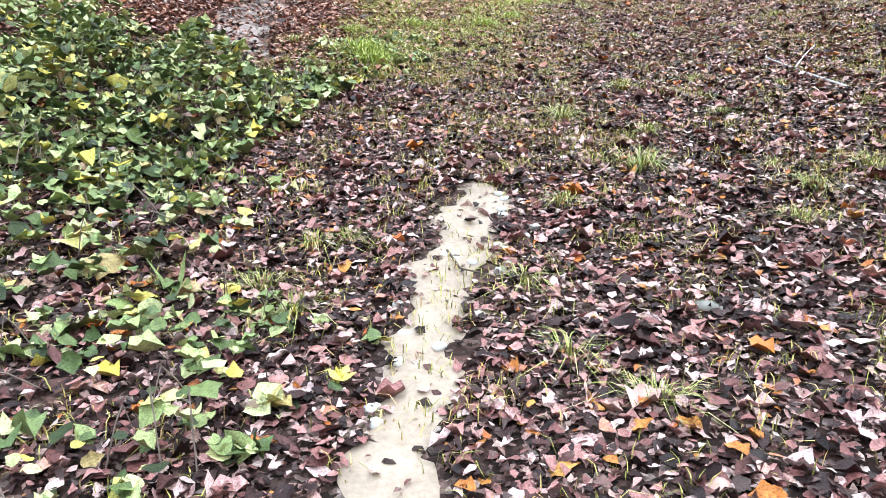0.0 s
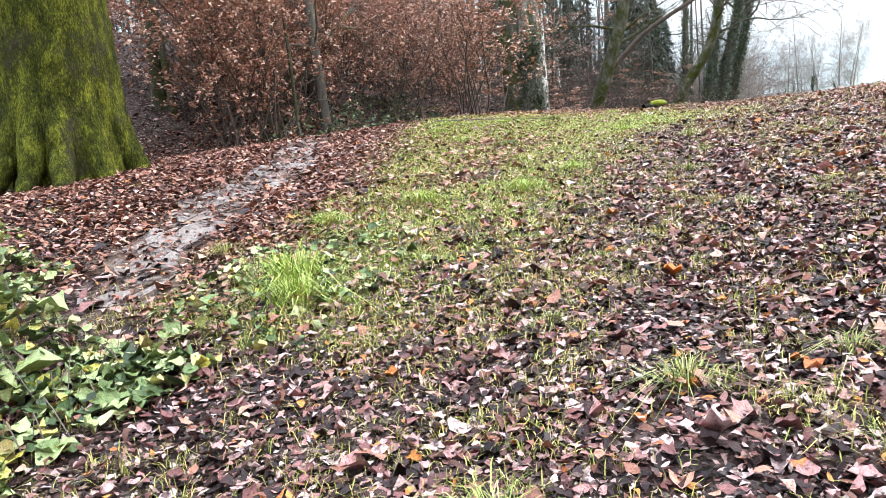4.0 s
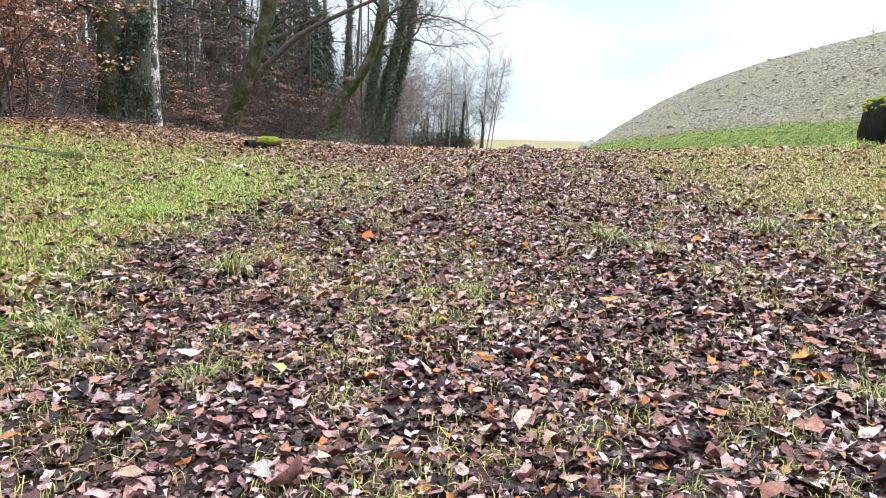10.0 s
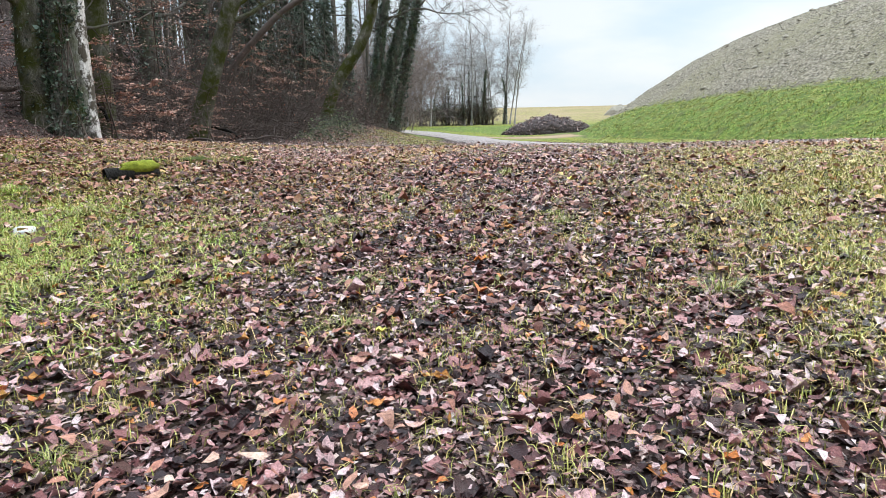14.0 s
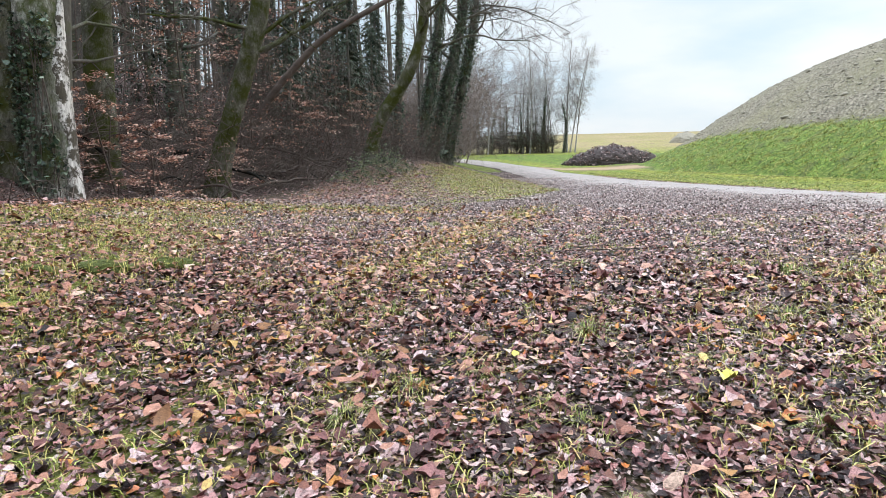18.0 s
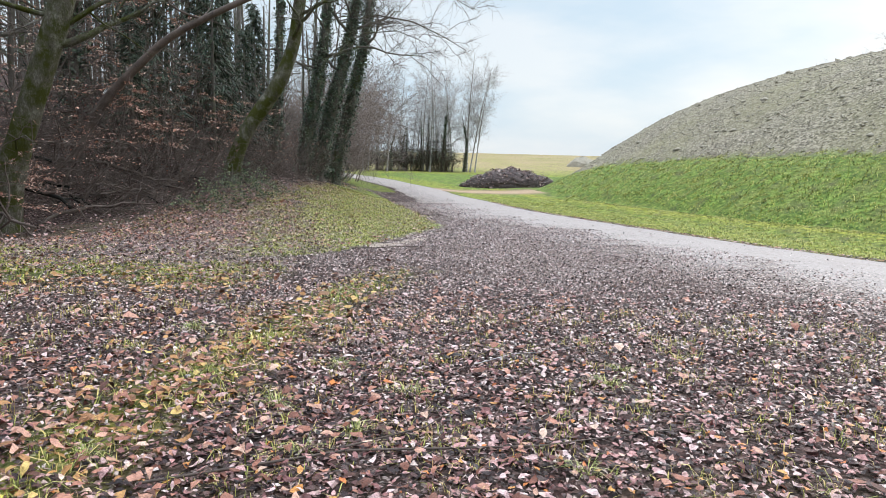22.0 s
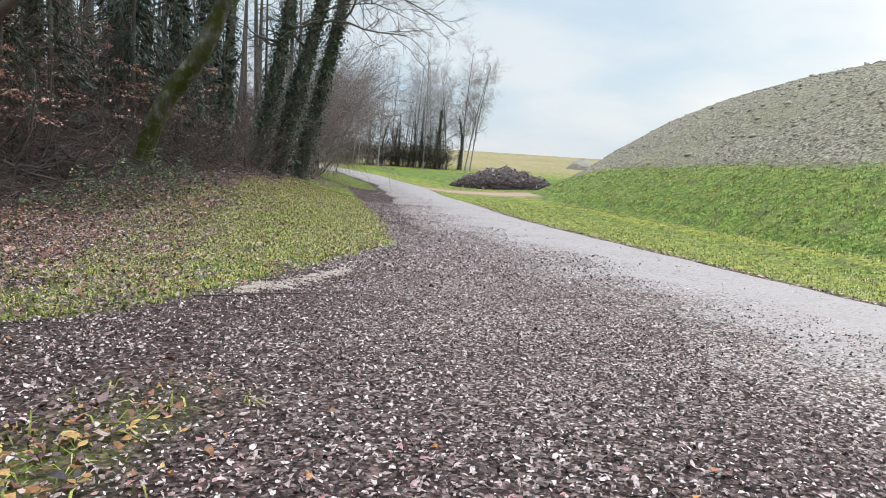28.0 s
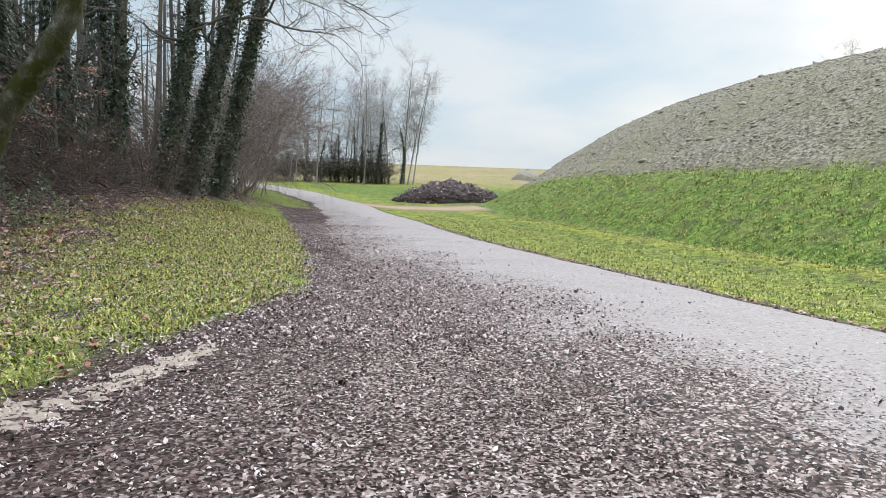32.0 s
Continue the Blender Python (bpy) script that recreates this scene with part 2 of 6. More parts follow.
M_STONE = noise_mat("grey_stone", ((0.3, (0.11, 0.104, 0.094)), (0.7, (0.3, 0.288, 0.262))), 6.0, 0.85, 0.5, 0.01)
M_RUBBLE = noise_mat("rubble_stone", ((0.3, (0.17, 0.145, 0.11)), (0.7, (0.42, 0.365, 0.29))), 6.0, 0.9, 0.5, 0.01)
M_HUMUS = noise_mat("dark_earth_heap", ((0.3, (0.035, 0.026, 0.024)), (0.7, (0.13, 0.1, 0.095))), 1.6, 0.95, 0.8, 0.1)
M_DARKWOOD = noise_mat("wet_dark_wood", ((0.3, (0.006, 0.0055, 0.005)), (0.7, (0.03, 0.026, 0.022))), 4.0, 0.85, 1.0, 0.05, None, 6.0, 0.08, (1, 1, 0.3))
M_MOSS = noise_mat("bright_moss", ((0.3, (0.07, 0.085, 0.01)), (0.5, (0.2, 0.22, 0.02)), (0.7, (0.42, 0.42, 0.05))), 14.0, 0.95, 0.8, 0.02)
M_CHALK = noise_mat("pale_wet_sand", ((0.3, (0.21, 0.15, 0.115)), (0.55, (0.385, 0.3, 0.235)), (0.8, (0.475, 0.385, 0.315))), 3.0, 0.6, 0.5, 0.012, ((0.3, 0.22, 0.16), 2.5, 0.6, 0.72), 14.0, 0.4)
M_CONIFER = leaf_mat("conifer_needles", ((0.0, (0.012, 0.024, 0.014)), (0.6, (0.05, 0.075, 0.045)), (1.0, (0.13, 0.15, 0.1))), 0.6, 0.3)


def ground_mat():
    """Soil, fallen leaves, grass, gravel and forest floor, blended by weights stored on the sheet."""
    m, n, l, bsdf = mat_base("natural_ground", 0.9, 0.12)
    co = world_co(n)
    att = n.new("ShaderNodeVertexColor")
    att.layer_name = "cover"
    sep = n.new("ShaderNodeSeparateColor")
    l.new(att.outputs["Color"], sep.inputs["Color"])
    big, mid, fine = noise_node(n, l, co, 0.7, 4), noise_node(n, l, co, 7.0, 5, 0.7), noise_node(n, l, co, 38.0, 4, 0.7)
    vor = n.new("ShaderNodeTexVoronoi")
    vor.inputs["Scale"].default_value = 17.0
    l.new(co, vor.inputs["Vector"])
    leafcol = ramp_of(n, l, vor.outputs["Color"], ((0.15, (0.01, 0.006, 0.005)), (0.45, (0.045, 0.021, 0.019)), (0.7, (0.13, 0.068, 0.06)), (0.9, (0.3, 0.19, 0.165))))
    vor2 = n.new("ShaderNodeTexVoronoi")
    vor2.inputs["Scale"].default_value = 42.0
    l.new(co, vor2.inputs["Vector"])
    crumbs = ramp_of(n, l, vor2.outputs["Color"], ((0.2, (0.014, 0.009, 0.008)), (0.5, (0.065, 0.038, 0.032)), (0.75, (0.2, 0.13, 0.115)), (0.95, (0.5, 0.41, 0.38))))
    leafcol = mixed(n, l, stepped(n, l, mid, 0.4, 0.55), leafcol, crumbs)
    leaf = mixed(n, l, stepped(n, l, fine, 0.35, 0.65), mixed(n, l, 0.75, leafcol, (0.022, 0.016, 0.014)), leafcol)
    clumps = noise_node(n, l, co, 3.2, 5, 0.7)
    grass = ramp_of(n, l, mixed(n, l, 0.5, mixed(n, l, 0.5, mid, fine), clumps), ((0.4, (0.014, 0.03, 0.006)), (0.5, (0.1, 0.155, 0.027)), (0.6, (0.29, 0.36, 0.085))))
    # Yellowing of the grass, which also pales the far field for haze.
    dry = n.new("ShaderNodeVertexColor")
    dry.layer_name = "yellow_and_haze"
    yellow = mixed(n, l, 1.0, grass, (2.1, 1.45, 1.05), "MULTIPLY")
    grass = mixed(n, l, dry.outputs["Color"], grass, yellow)
    lush = mixed(n, l, 1.0, grass, (1.7, 1.75, 0.9), "MULTIPLY")
    grass = mixed(n, l, att.outputs["Alpha"], grass, lush)
    grass = mixed(n, l, stepped(n, l, big, 0.45, 0.7), grass, mixed(n, l, 0.4, grass, (0.22, 0.19, 0.07)))
    stones = n.new("ShaderNodeTexVoronoi")
    stones.inputs["Scale"].default_value = 7.0
    l.new(co, stones.inputs["Vector"])
    strata = noise_node(n, l, co, 0.5, 6, 0.75, (0.5, 0.35, 2.6))
    gravel = ramp_of(n, l, mixed(n, l, 0.5, mixed(n, l, 0.5, mid, fine), mixed(n, l, 0.15, stones.outputs["Color"], strata)), ((0.32, (0.05, 0.04, 0.028)), (0.5, (0.205, 0.172, 0.128)), (0.68, (0.43, 0.365, 0.28))))
    gravel = mixed(n, l, stepped(n, l, noise_node(n, l, co, 0.16, 5), 0.42, 0.68), gravel, mixed(n, l, 0.6, gravel, (0.22, 0.195, 0.11)))
    c = mixed(n, l, sep.outputs["Red"], leaf, grass)
    c = mixed(n, l, sep.outputs["Green"], c, gravel)
    # Sand of the lane, and the haze-pale tone of the far field.
    sand = ramp_of(n, l, mid, ((0.3, (0.27, 0.17, 0.115)), (0.7, (0.48, 0.33, 0.235))))
    c = mixed(n, l, sep.outputs["Blue"], c, sand)
    lot = n.new("ShaderNodeVertexColor")
    lot.layer_name = "paved"
    grit = ramp_of(n, l, mixed(n, l, 0.3, vor2.outputs["Color"], fine), ((0.25, (0.011, 0.007, 0.006)), (0.46, (0.07, 0.046, 0.04)), (0.6, (0.24, 0.17, 0.15)), (0.78, (0.56, 0.46, 0.42))))
    c = mixed(n, l, lot.outputs["Color"], c, grit)
    l.new(c, bsdf.inputs["Base Color"])
    coarse = mixed(n, l, sep.outputs["Green"], mixed(n, l, 0.5, mid, vor.outputs["Distance"]), mixed(n, l, 0.5, fine, stones.outputs["Distance"]))
    bumped(n, l, bsdf, coarse, 0.9, 0.07)
    return m


def asphalt_mat():
    """Worn asphalt with crumbs of leaf strewn thickly along one edge and thinning out over the lane."""
    m = M_ASPHALT_PLAIN
    n, l = m.node_tree.nodes, m.node_tree.links
    bsdf = n["Principled BSDF"]
    plain = bsdf.inputs["Base Color"].links[0].from_socket
    co = world_co(n)
    att = n.new("ShaderNodeVertexColor")
    att.layer_name = "strewn"
    cell = n.new("ShaderNodeTexVoronoi")
    cell.inputs["Scale"].default_value = 34.0
    l.new(co, cell.inputs["Vector"])
    sep = n.new("ShaderNodeSeparateColor")
    l.new(cell.outputs["Color"], sep.inputs["Color"])
    spot = n.new("ShaderNodeMath")
    spot.operation = "LESS_THAN"
    l.new(sep.outputs["Red"], spot.inputs[0])
    l.new(att.outputs["Color"], spot.inputs[1])
    crumb = ramp_of(n, l, sep.outputs["Green"], ((0.1, (0.012, 0.008, 0.007)), (0.5, (0.07, 0.042, 0.036)), (0.75, (0.24, 0.165, 0.14)), (0.95, (0.52, 0.42, 0.38))))
    l.new(mixed(n, l, spot.outputs["Value"], plain, crumb), bsdf.inputs["Base Color"])
    return m


M_ASPHALT = asphalt_mat()
M_GROUND = ground_mat()


# ---- mesh helpers ----
def mesh_np(name, verts, quads=None, tris=None, material=None, smooth=False):
    verts = np.asarray(verts, float).reshape(-1, 3)
    quads = np.zeros((0, 4), int) if quads is None else np.asarray(quads, int).reshape(-1, 4)
    tris = np.zeros((0, 3), int) if tris is None else np.asarray(tris, int).reshape(-1, 3)
    me = bpy.data.meshes.new(name)
    me.vertices.add(len(verts))
    me.vertices.foreach_set("co", verts.ravel())
    loops = np.r_[quads.ravel(), tris.ravel()]
    me.loops.add(len(loops))
    me.loops.foreach_set("vertex_index", loops)
    count = len(quads) + len(tris)
    me.polygons.add(count)
    sizes = np.r_[np.full(len(quads), 4), np.full(len(tris), 3)]
    me.polygons.foreach_set("loop_start", np.r_[0, np.cumsum(sizes)[:-1]] if count else [])
    if smooth:
        me.polygons.foreach_set("use_smooth", np.ones(count, bool))
    me.update(calc_edges=True)
    if material:
        me.materials.append(material)
    return me


def part(name, me, parent, label=""):
    ob = new(name, me)
    ob.parent = parent
    return tagged(ob, label)


def thing(name, place, label, category, group="", kind=""):
    ob = new(name)
    ob.empty_display_size = 0.2
    ob.location = place
    return tagged(ob, label, category, group, kind)


class Heap:
    """Collects vertices and faces for one mesh."""

    def __init__(self):
        self.v, self.q, self.t, self.n = [], [], [], 0

    def add(self, v, q=None, t=None):
        v = np.asarray(v, float).reshape(-1, 3)
        self.v.append(v)
        if q is not None and len(q):
            self.q.append(np.asarray(q, int).reshape(-1, 4) + self.n)
        if t is not None and len(t):
            self.t.append(np.asarray(t, int).reshape(-1, 3) + self.n)
        self.n += len(v)

    def mesh(self, name, material, smooth=False):
        cat = lambda some: np.concatenate(some) if some else None
        return mesh_np(name, np.concatenate(self.v), cat(self.q), cat(self.t), material, smooth)


def frames_of(d):
    """Two directions across each of the directions d."""
    d = d / np.maximum(np.linalg.norm(d, axis=-1, keepdims=True), 1e-9)
    ref = np.where(np.abs(d[..., 2:3]) > 0.9, np.array([1.0, 0, 0]), np.array([0, 0, 1.0]))
    a = np.cross(d, ref)
    a /= np.maximum(np.linalg.norm(a, axis=-1, keepdims=True), 1e-9)
    return a, np.cross(d, a)


def prisms(p0, p1, r0, r1, sides=3):
    """Many tapered sticks at once."""
    p0, p1 = np.asarray(p0, float), np.asarray(p1, float)
    r0, r1 = np.broadcast_to(r0, len(p0)), np.broadcast_to(r1, len(p0))
    a, b = frames_of(p1 - p0)
    ang = np.arange(sides) * 2 * math.pi / sides
    ring = np.cos(ang)[None, :, None] * a[:, None] + np.sin(ang)[None, :, None] * b[:, None]
    v = np.concatenate([p0[:, None] + ring * r0[:, None, None], p1[:, None] + ring * r1[:, None, None]], 1)
    k = np.arange(sides)
    q = np.stack([k, (k + 1) % sides, (k + 1) % sides + sides, k + sides], 1)
    return v.reshape(-1, 3), (q[None] + (np.arange(len(p0)) * 2 * sides)[:, None, None]).reshape(-1, 4)


def tube(points, radii, sides=14, rough=0.0, seed=1, flare=0.0, cap=True):
    """A trunk or a limb along points, with an uneven skin and, with flare, roots at its foot."""
    points, radii = np.asarray(points, float), np.asarray(radii, float)
    d = np.gradient(points, axis=0)
    a, b = frames_of(d)
    for k in range(1, len(a)):
        if a[k] @ a[k - 1] < 0:
            a[k], b[k] = -a[k], -b[k]
    rng = np.random.default_rng(seed)
    ang = np.arange(sides) * 2 * math.pi / sides
    ph = rng.uniform(0, 6.3, 5)
    s = np.linspace(0, 1, len(points))[:, None]
    lump = 1 + rough * (0.5 * np.sin(3 * ang + ph[0] + 4 * s) + 0.4 * np.sin(5 * ang + ph[1] - 7 * s) + 0.5 * np.sin(2 * ang + ph[2] + 19 * s) + rng.normal(0, 0.35, (len(points), sides)))
    h = np.linalg.norm(points - points[0], axis=1)[:, None]
    lump = lump + flare * np.exp(-h / (1.6 * radii[0])) * (1 + 0.6 * np.sin(5 * ang + ph[3]) + 0.4 * np.sin(3 * ang + ph[4]))
    ring = np.cos(ang)[None, :, None] * a[:, None] + np.sin(ang)[None, :, None] * b[:, None]
    v = (points[:, None] + ring * (radii[:, None] * lump)[:, :, None]).reshape(-1, 3)
    k = np.arange(sides)
    q = np.stack([k, (k + 1) % sides, (k + 1) % sides + sides, k + sides], 1)
    q = (q[None] + (np.arange(len(points) - 1) * sides)[:, None, None]).reshape(-1, 4)
    t = None
    if cap:
        v = np.concatenate([v, points[-1:]])
        e = (len(points) - 1) * sides
        t = np.stack([k + e, (k + 1) % sides + e, np.full(sides, len(v) - 1)], 1)
    return v, q, t


def spin(n, rng, tilt):
    """Random turns: free about z, tilted by about tilt radians."""
    yaw, lean, way = rng.uniform(0, 2 * math.pi, n), np.abs(rng.normal(0, tilt, n)), rng.uniform(0, 2 * math.pi, n)
    c, s = np.cos(yaw), np.sin(yaw)
    o = np.zeros(n)
    rz = np.stack([np.stack([c, -s, o], -1), np.stack([s, c, o], -1), np.stack([o, o, o + 1], -1)], 1)
    kx, ky = np.cos(way), np.sin(way)
    cl, sl = np.cos(lean), np.sin(lean)
    rt = np.stack([np.stack([cl + kx * kx * (1 - cl), kx * ky * (1 - cl), ky * sl], -1), np.stack([kx * ky * (1 - cl), cl + ky * ky * (1 - cl), -kx * sl], -1), np.stack([-ky * sl, kx * sl, cl], -1)], 1)
    return rt @ rz


# Leaf shapes: rim points and a midrib, folded and curled.
LOBED = np.array([(-0.5, 0, 0), (-0.36, 0.2, 0.05), (-0.12, 0.27, 0.04), (0.12, 0.33, 0.1), (0.3, 0.2, 0.05), (0.5, 0.02, -0.03), (0.3, -0.19, 0.05), (0.1, -0.33, 0.1), (-0.12, -0.26, 0.05), (-0.36, -0.21, 0.06), (0.0, 0, -0.04)])
LOBED_T = [(k, (k + 1) % 10, 10) for k in range(10)]
NEEDLE = np.array([(-0.5, 0, 0), (-0.1, 0.06, 0.02), (0.5, 0, -0.08), (-0.1, -0.06, 0.02)])
OVAL = np.array([(-0.5, 0, 0), (-0.15, 0.27, 0.06), (0.25, 0.2, 0.05), (0.5, 0, -0.02), (0.25, -0.2, 0.05), (-0.15, -0.27, 0.06)])
OVAL_T = [(0, 1, 5), (1, 2, 4), (1, 4, 5), (2, 3, 4)]

SHARD = np.array([(-0.5, 0.1, 0), (0.0, 0.3, 0.08), (0.5, -0.05, 0), (0.05, -0.3, 0.1)])
PAIR_T = [(0, 1, 3), (1, 2, 3)]
BROAD = LOBED * np.array([1.0, 1.3, 1.0])
LEAF_SHAPES = {"broad": (BROAD, LOBED_T), "lobed": (LOBED, LOBED_T), "oval": (OVAL, OVAL_T), "needle": (NEEDLE, PAIR_T), "shard": (SHARD, PAIR_T)}


def leaves(pos, size, rng, tilt=0.35, shape="oval", turn=None):
    """Many single leaves, each with its own size, tilt, curl and width."""
    base, tri = LEAF_SHAPES[shape]
    n = len(pos)
    r = spin(n, rng, tilt) if turn is None else turn
    v = np.repeat(base[None], n, 0)
    v[:, :, 1] *= rng.uniform(0.7, 1.25, n)[:, None]
    v[:, :, :2] *= 1 + rng.normal(0, 0.07, (n, len(base), 1))
    v[:, :, 2] *= rng.uniform(-1.5, 4.0, n)[:, None]
    v[:, :, 2] += rng.normal(0.2, 0.6, n)[:, None] * v[:, :, 0] ** 2 + rng.normal(0.2, 0.8, n)[:, None] * v[:, :, 1] ** 2 + rng.normal(0, 0.04, v.shape[:2])
    v *= np.broadcast_to(size, n)[:, None, None]
    v = np.einsum("nij,nkj->nki", r, v) + np.asarray(pos)[:, None]
    t = np.array(tri)[None] + (np.arange(n) * len(base))[:, None, None]
    return v.reshape(-1, 3), t.reshape(-1, 3)


def blades(pos, height, rng, lean=0.5, width=0.008, way=None):
    """Many grass blades, each a bent strip that ends in a point."""
    n = len(pos)
    a = rng.uniform(0, 2 * math.pi, n) if way is None else way
    out = np.stack([np.cos(a), np.sin(a), 0 * a], -1)
    side = np.stack([-np.sin(a), np.cos(a), 0 * a], -1)
    h = np.broadcast_to(height, n) * rng.uniform(0.6, 1.3, n)
    k = np.abs(rng.normal(0, lean, n)) + 0.1
    w = np.broadcast_to(width, n) * rng.uniform(0.7, 1.3, n)
    pos = np.asarray(pos)
    up = np.array([0, 0, 1.0])
    p1 = pos + (out * (0.35 * k)[:, None] + up * 0.62) * h[:, None]
    p2 = pos + (out * (1.0 * k)[:, None] + up * np.clip(1 - 0.35 * k, 0.05, 1)[:, None]) * h[:, None]
    s = side * w[:, None]
    v = np.stack([pos - s, pos + s, p1 + s * 0.8, p1 - s * 0.8, p2], 1)
    i = (np.arange(n) * 5)[:, None]
    return v.reshape(-1, 3), i + np.array([[0, 1, 2, 3]]), i + np.array([[3, 2, 4]])


# ---- the lie of the land ----
def smooth_table(pairs, soft=2.0):
    y = np.arange(-80, 420, 0.5)
    v = np.interp(y, *zip(*pairs))
    k = np.hanning(int(soft * 4) + 3)
    pad = len(k) // 2
    v = np.convolve(np.pad(v, pad, mode="edge"), k / k.sum(), "valid")[: len(y)]
    return lambda s: np.interp(s, y, v)


mid_height = smooth_table(((-80, -9), (-40, -5.5), (-10, -2.1), (-2, -0.66), (2, 0.04), (6, 0.83), (8, 1.18), (10, 1.49), (12, 1.73), (16, 2.19), (20, 2.52), (22, 2.59), (24, 2.57), (28, 2.47), (32, 2.29), (36, 2.09), (40, 1.94), (44, 1.83), (60, 1.4), (78, 1.1), (98, 1.3), (120, 1.7), (145, 2.0), (180, 3.4), (250, 6.6), (300, 6.0), (420, 0)))
left_rise = smooth_table(((-80, 0.5), (2, 0.5), (8, 0.62), (16, 0.5), (28, 0.24), (34, -0.2), (39, 0.35), (46, 1.15), (62, 1.5), (90, 1.5), (120, 0.8), (150, 0)), 4)
road_right = smooth_table(((-80, 36), (10, 16.5), (20, 14.4), (32, 12.0), (37, 10.95), (41, 10.2), (45, 9.15), (54, 7.0), (69, 4.6), (80, 2.3), (88, 0.6), (106, -5.5), (130, -18), (160, -37), (420, -200)), 5)


def road_width(y):
    """The lane widens where it meets the hard ground in front of it."""
    return np.interp(y, (38, 44, 56, 66, 84), (5.9, 6.1, 5.8, 5.2, 4.6))


gravel_foot = smooth_table(((-80, 57), (40, 28.8), (58, 24.4), (88, 17.2), (100, 15.0), (115, 17), (140, 25), (172, 35), (190, 44), (420, 90)), 6)
bank_top = smooth_table(((-80, 5.2), (60, 4.85), (72, 4.6), (88, 3.9), (100, 2.6), (112, 1.6), (125, 1.8), (172, 3.2), (420, 3)), 4)
ridge_height = smooth_table(((-80, 17), (60, 16.5), (85, 16), (115, 15.2), (131, 13.2), (146, 10.8), (160, 8.0), (172, 5.6), (185, 3.4), (420, 0)), 6)
FOREST_EDGE = smooth_table(((-80, -6), (4, -7.0), (9, -9.4), (14, -7.6), (20, -6.4), (27, -6.6), (34, -7.8), (39, -7.0), (46, -5.3), (62, -5.6), (80, -8), (100, -16), (130, -30), (160, -50), (420, -220)), 4)
RNG_LAND = np.random.default_rng(5)
WAVES = [(RNG_LAND.uniform(0.25, 2.6), RNG_LAND.uniform(0, 6.3), RNG_LAND.uniform(0, 6.3)) for _ in range(16)]


def ripple(x, y):
    s = 0 * x
    for f, a, p in WAVES:
        s = s + np.sin(f * (x * math.cos(a) + y * math.sin(a)) + p) / (1 + f)
    return s / 6


def land(x, y):
    """Height of the ground."""
    x, y = np.asarray(x, float), np.asarray(y, float)
    g = mid_height(y)
    lee = np.minimum(-0.4, road_right(y) - road_width(y) - 1.6)
    w = np.clip((lee - x) / 5.6, 0, 1.0)
    z = g + left_rise(y) * w**1.3
    deep = np.clip(FOREST_EDGE(y) - 1.0 - x, 0, 26)
    z = z + np.where(y < 120, 0.30 * deep + 0.5 * (1 - np.exp(-deep / 2.5)), 0.08 * deep) * np.clip((y + 30) / 20, 0, 1)
    near = np.clip((23 - y) / 5, 0, 1)
    z = z + near * 0.07 * np.clip(x - 1.5, 0, 6.5) - near * 0.16 * np.clip(x - 9, 0, 3)
    xr = road_right(y)
    u = x - xr
    z = np.where(u > 0, np.minimum(z, g + 0.0), z)
    z = z - 0.22 * np.clip(u / 3, 0, 1) * np.clip((12 - u) / 4, 0, 1) - 0.06 * np.clip((u + road_width(y)) / 0.3, 0, 1) * np.clip((0.1 - u) / 0.1, 0, 1)
    z = z + (0.26 * np.exp(-(((u - 8.0) / 1.2) ** 2)) - 0.36 * np.exp(-(((u - 10.5) / 0.9) ** 2))) * np.clip((y - 20) / 10, 0, 1) * np.clip((82 - y) / 12, 0, 1)
    xf, zb = gravel_foot(y), bank_top(y)
    run = np.clip((zb - g) / 0.44, 2, 12)
    rise = np.clip((x - (xf - run)) / run, 0, 1)
    rise = rise * rise * (3 - 2 * rise) * 0.35 + rise * 0.65
    z = z + rise * np.maximum(zb - z, 0)
    top = ridge_height(y)
    climb = np.clip(x - xf, 0, 60) * 0.68
    room = np.maximum(top - zb, 0.01) * 1.06
    z = z + room * (1 - np.exp(-((climb / room) ** 1.25) * 1.5)) * (x > xf)
    rocky = np.clip((x - xf) / 2, 0, 1)
    return z + ripple(x, y) * (0.05 + 0.05 * rocky + 0.12 * np.clip(deep, 0, 1)) * np.where((u > -road_width(y) - 0.5) & (u < 0.3), 0.15, 1)


def mud_line(y):
    """The trodden wet side path that leads up to the wood."""
    return np.interp(y, (5.5, 6.7, 8.0, 9.5, 10.6, 11.6, 14), (-2.7, -3.4, -4.1, -4.5, -5.2, -5.9, -7.2))


def track_x(y):
    """The middle of the trodden way."""
    return np.interp(y, (-1, 6, 12, 20, 30), (0.9, 1.5, 1.9, 2.6, 3.8))


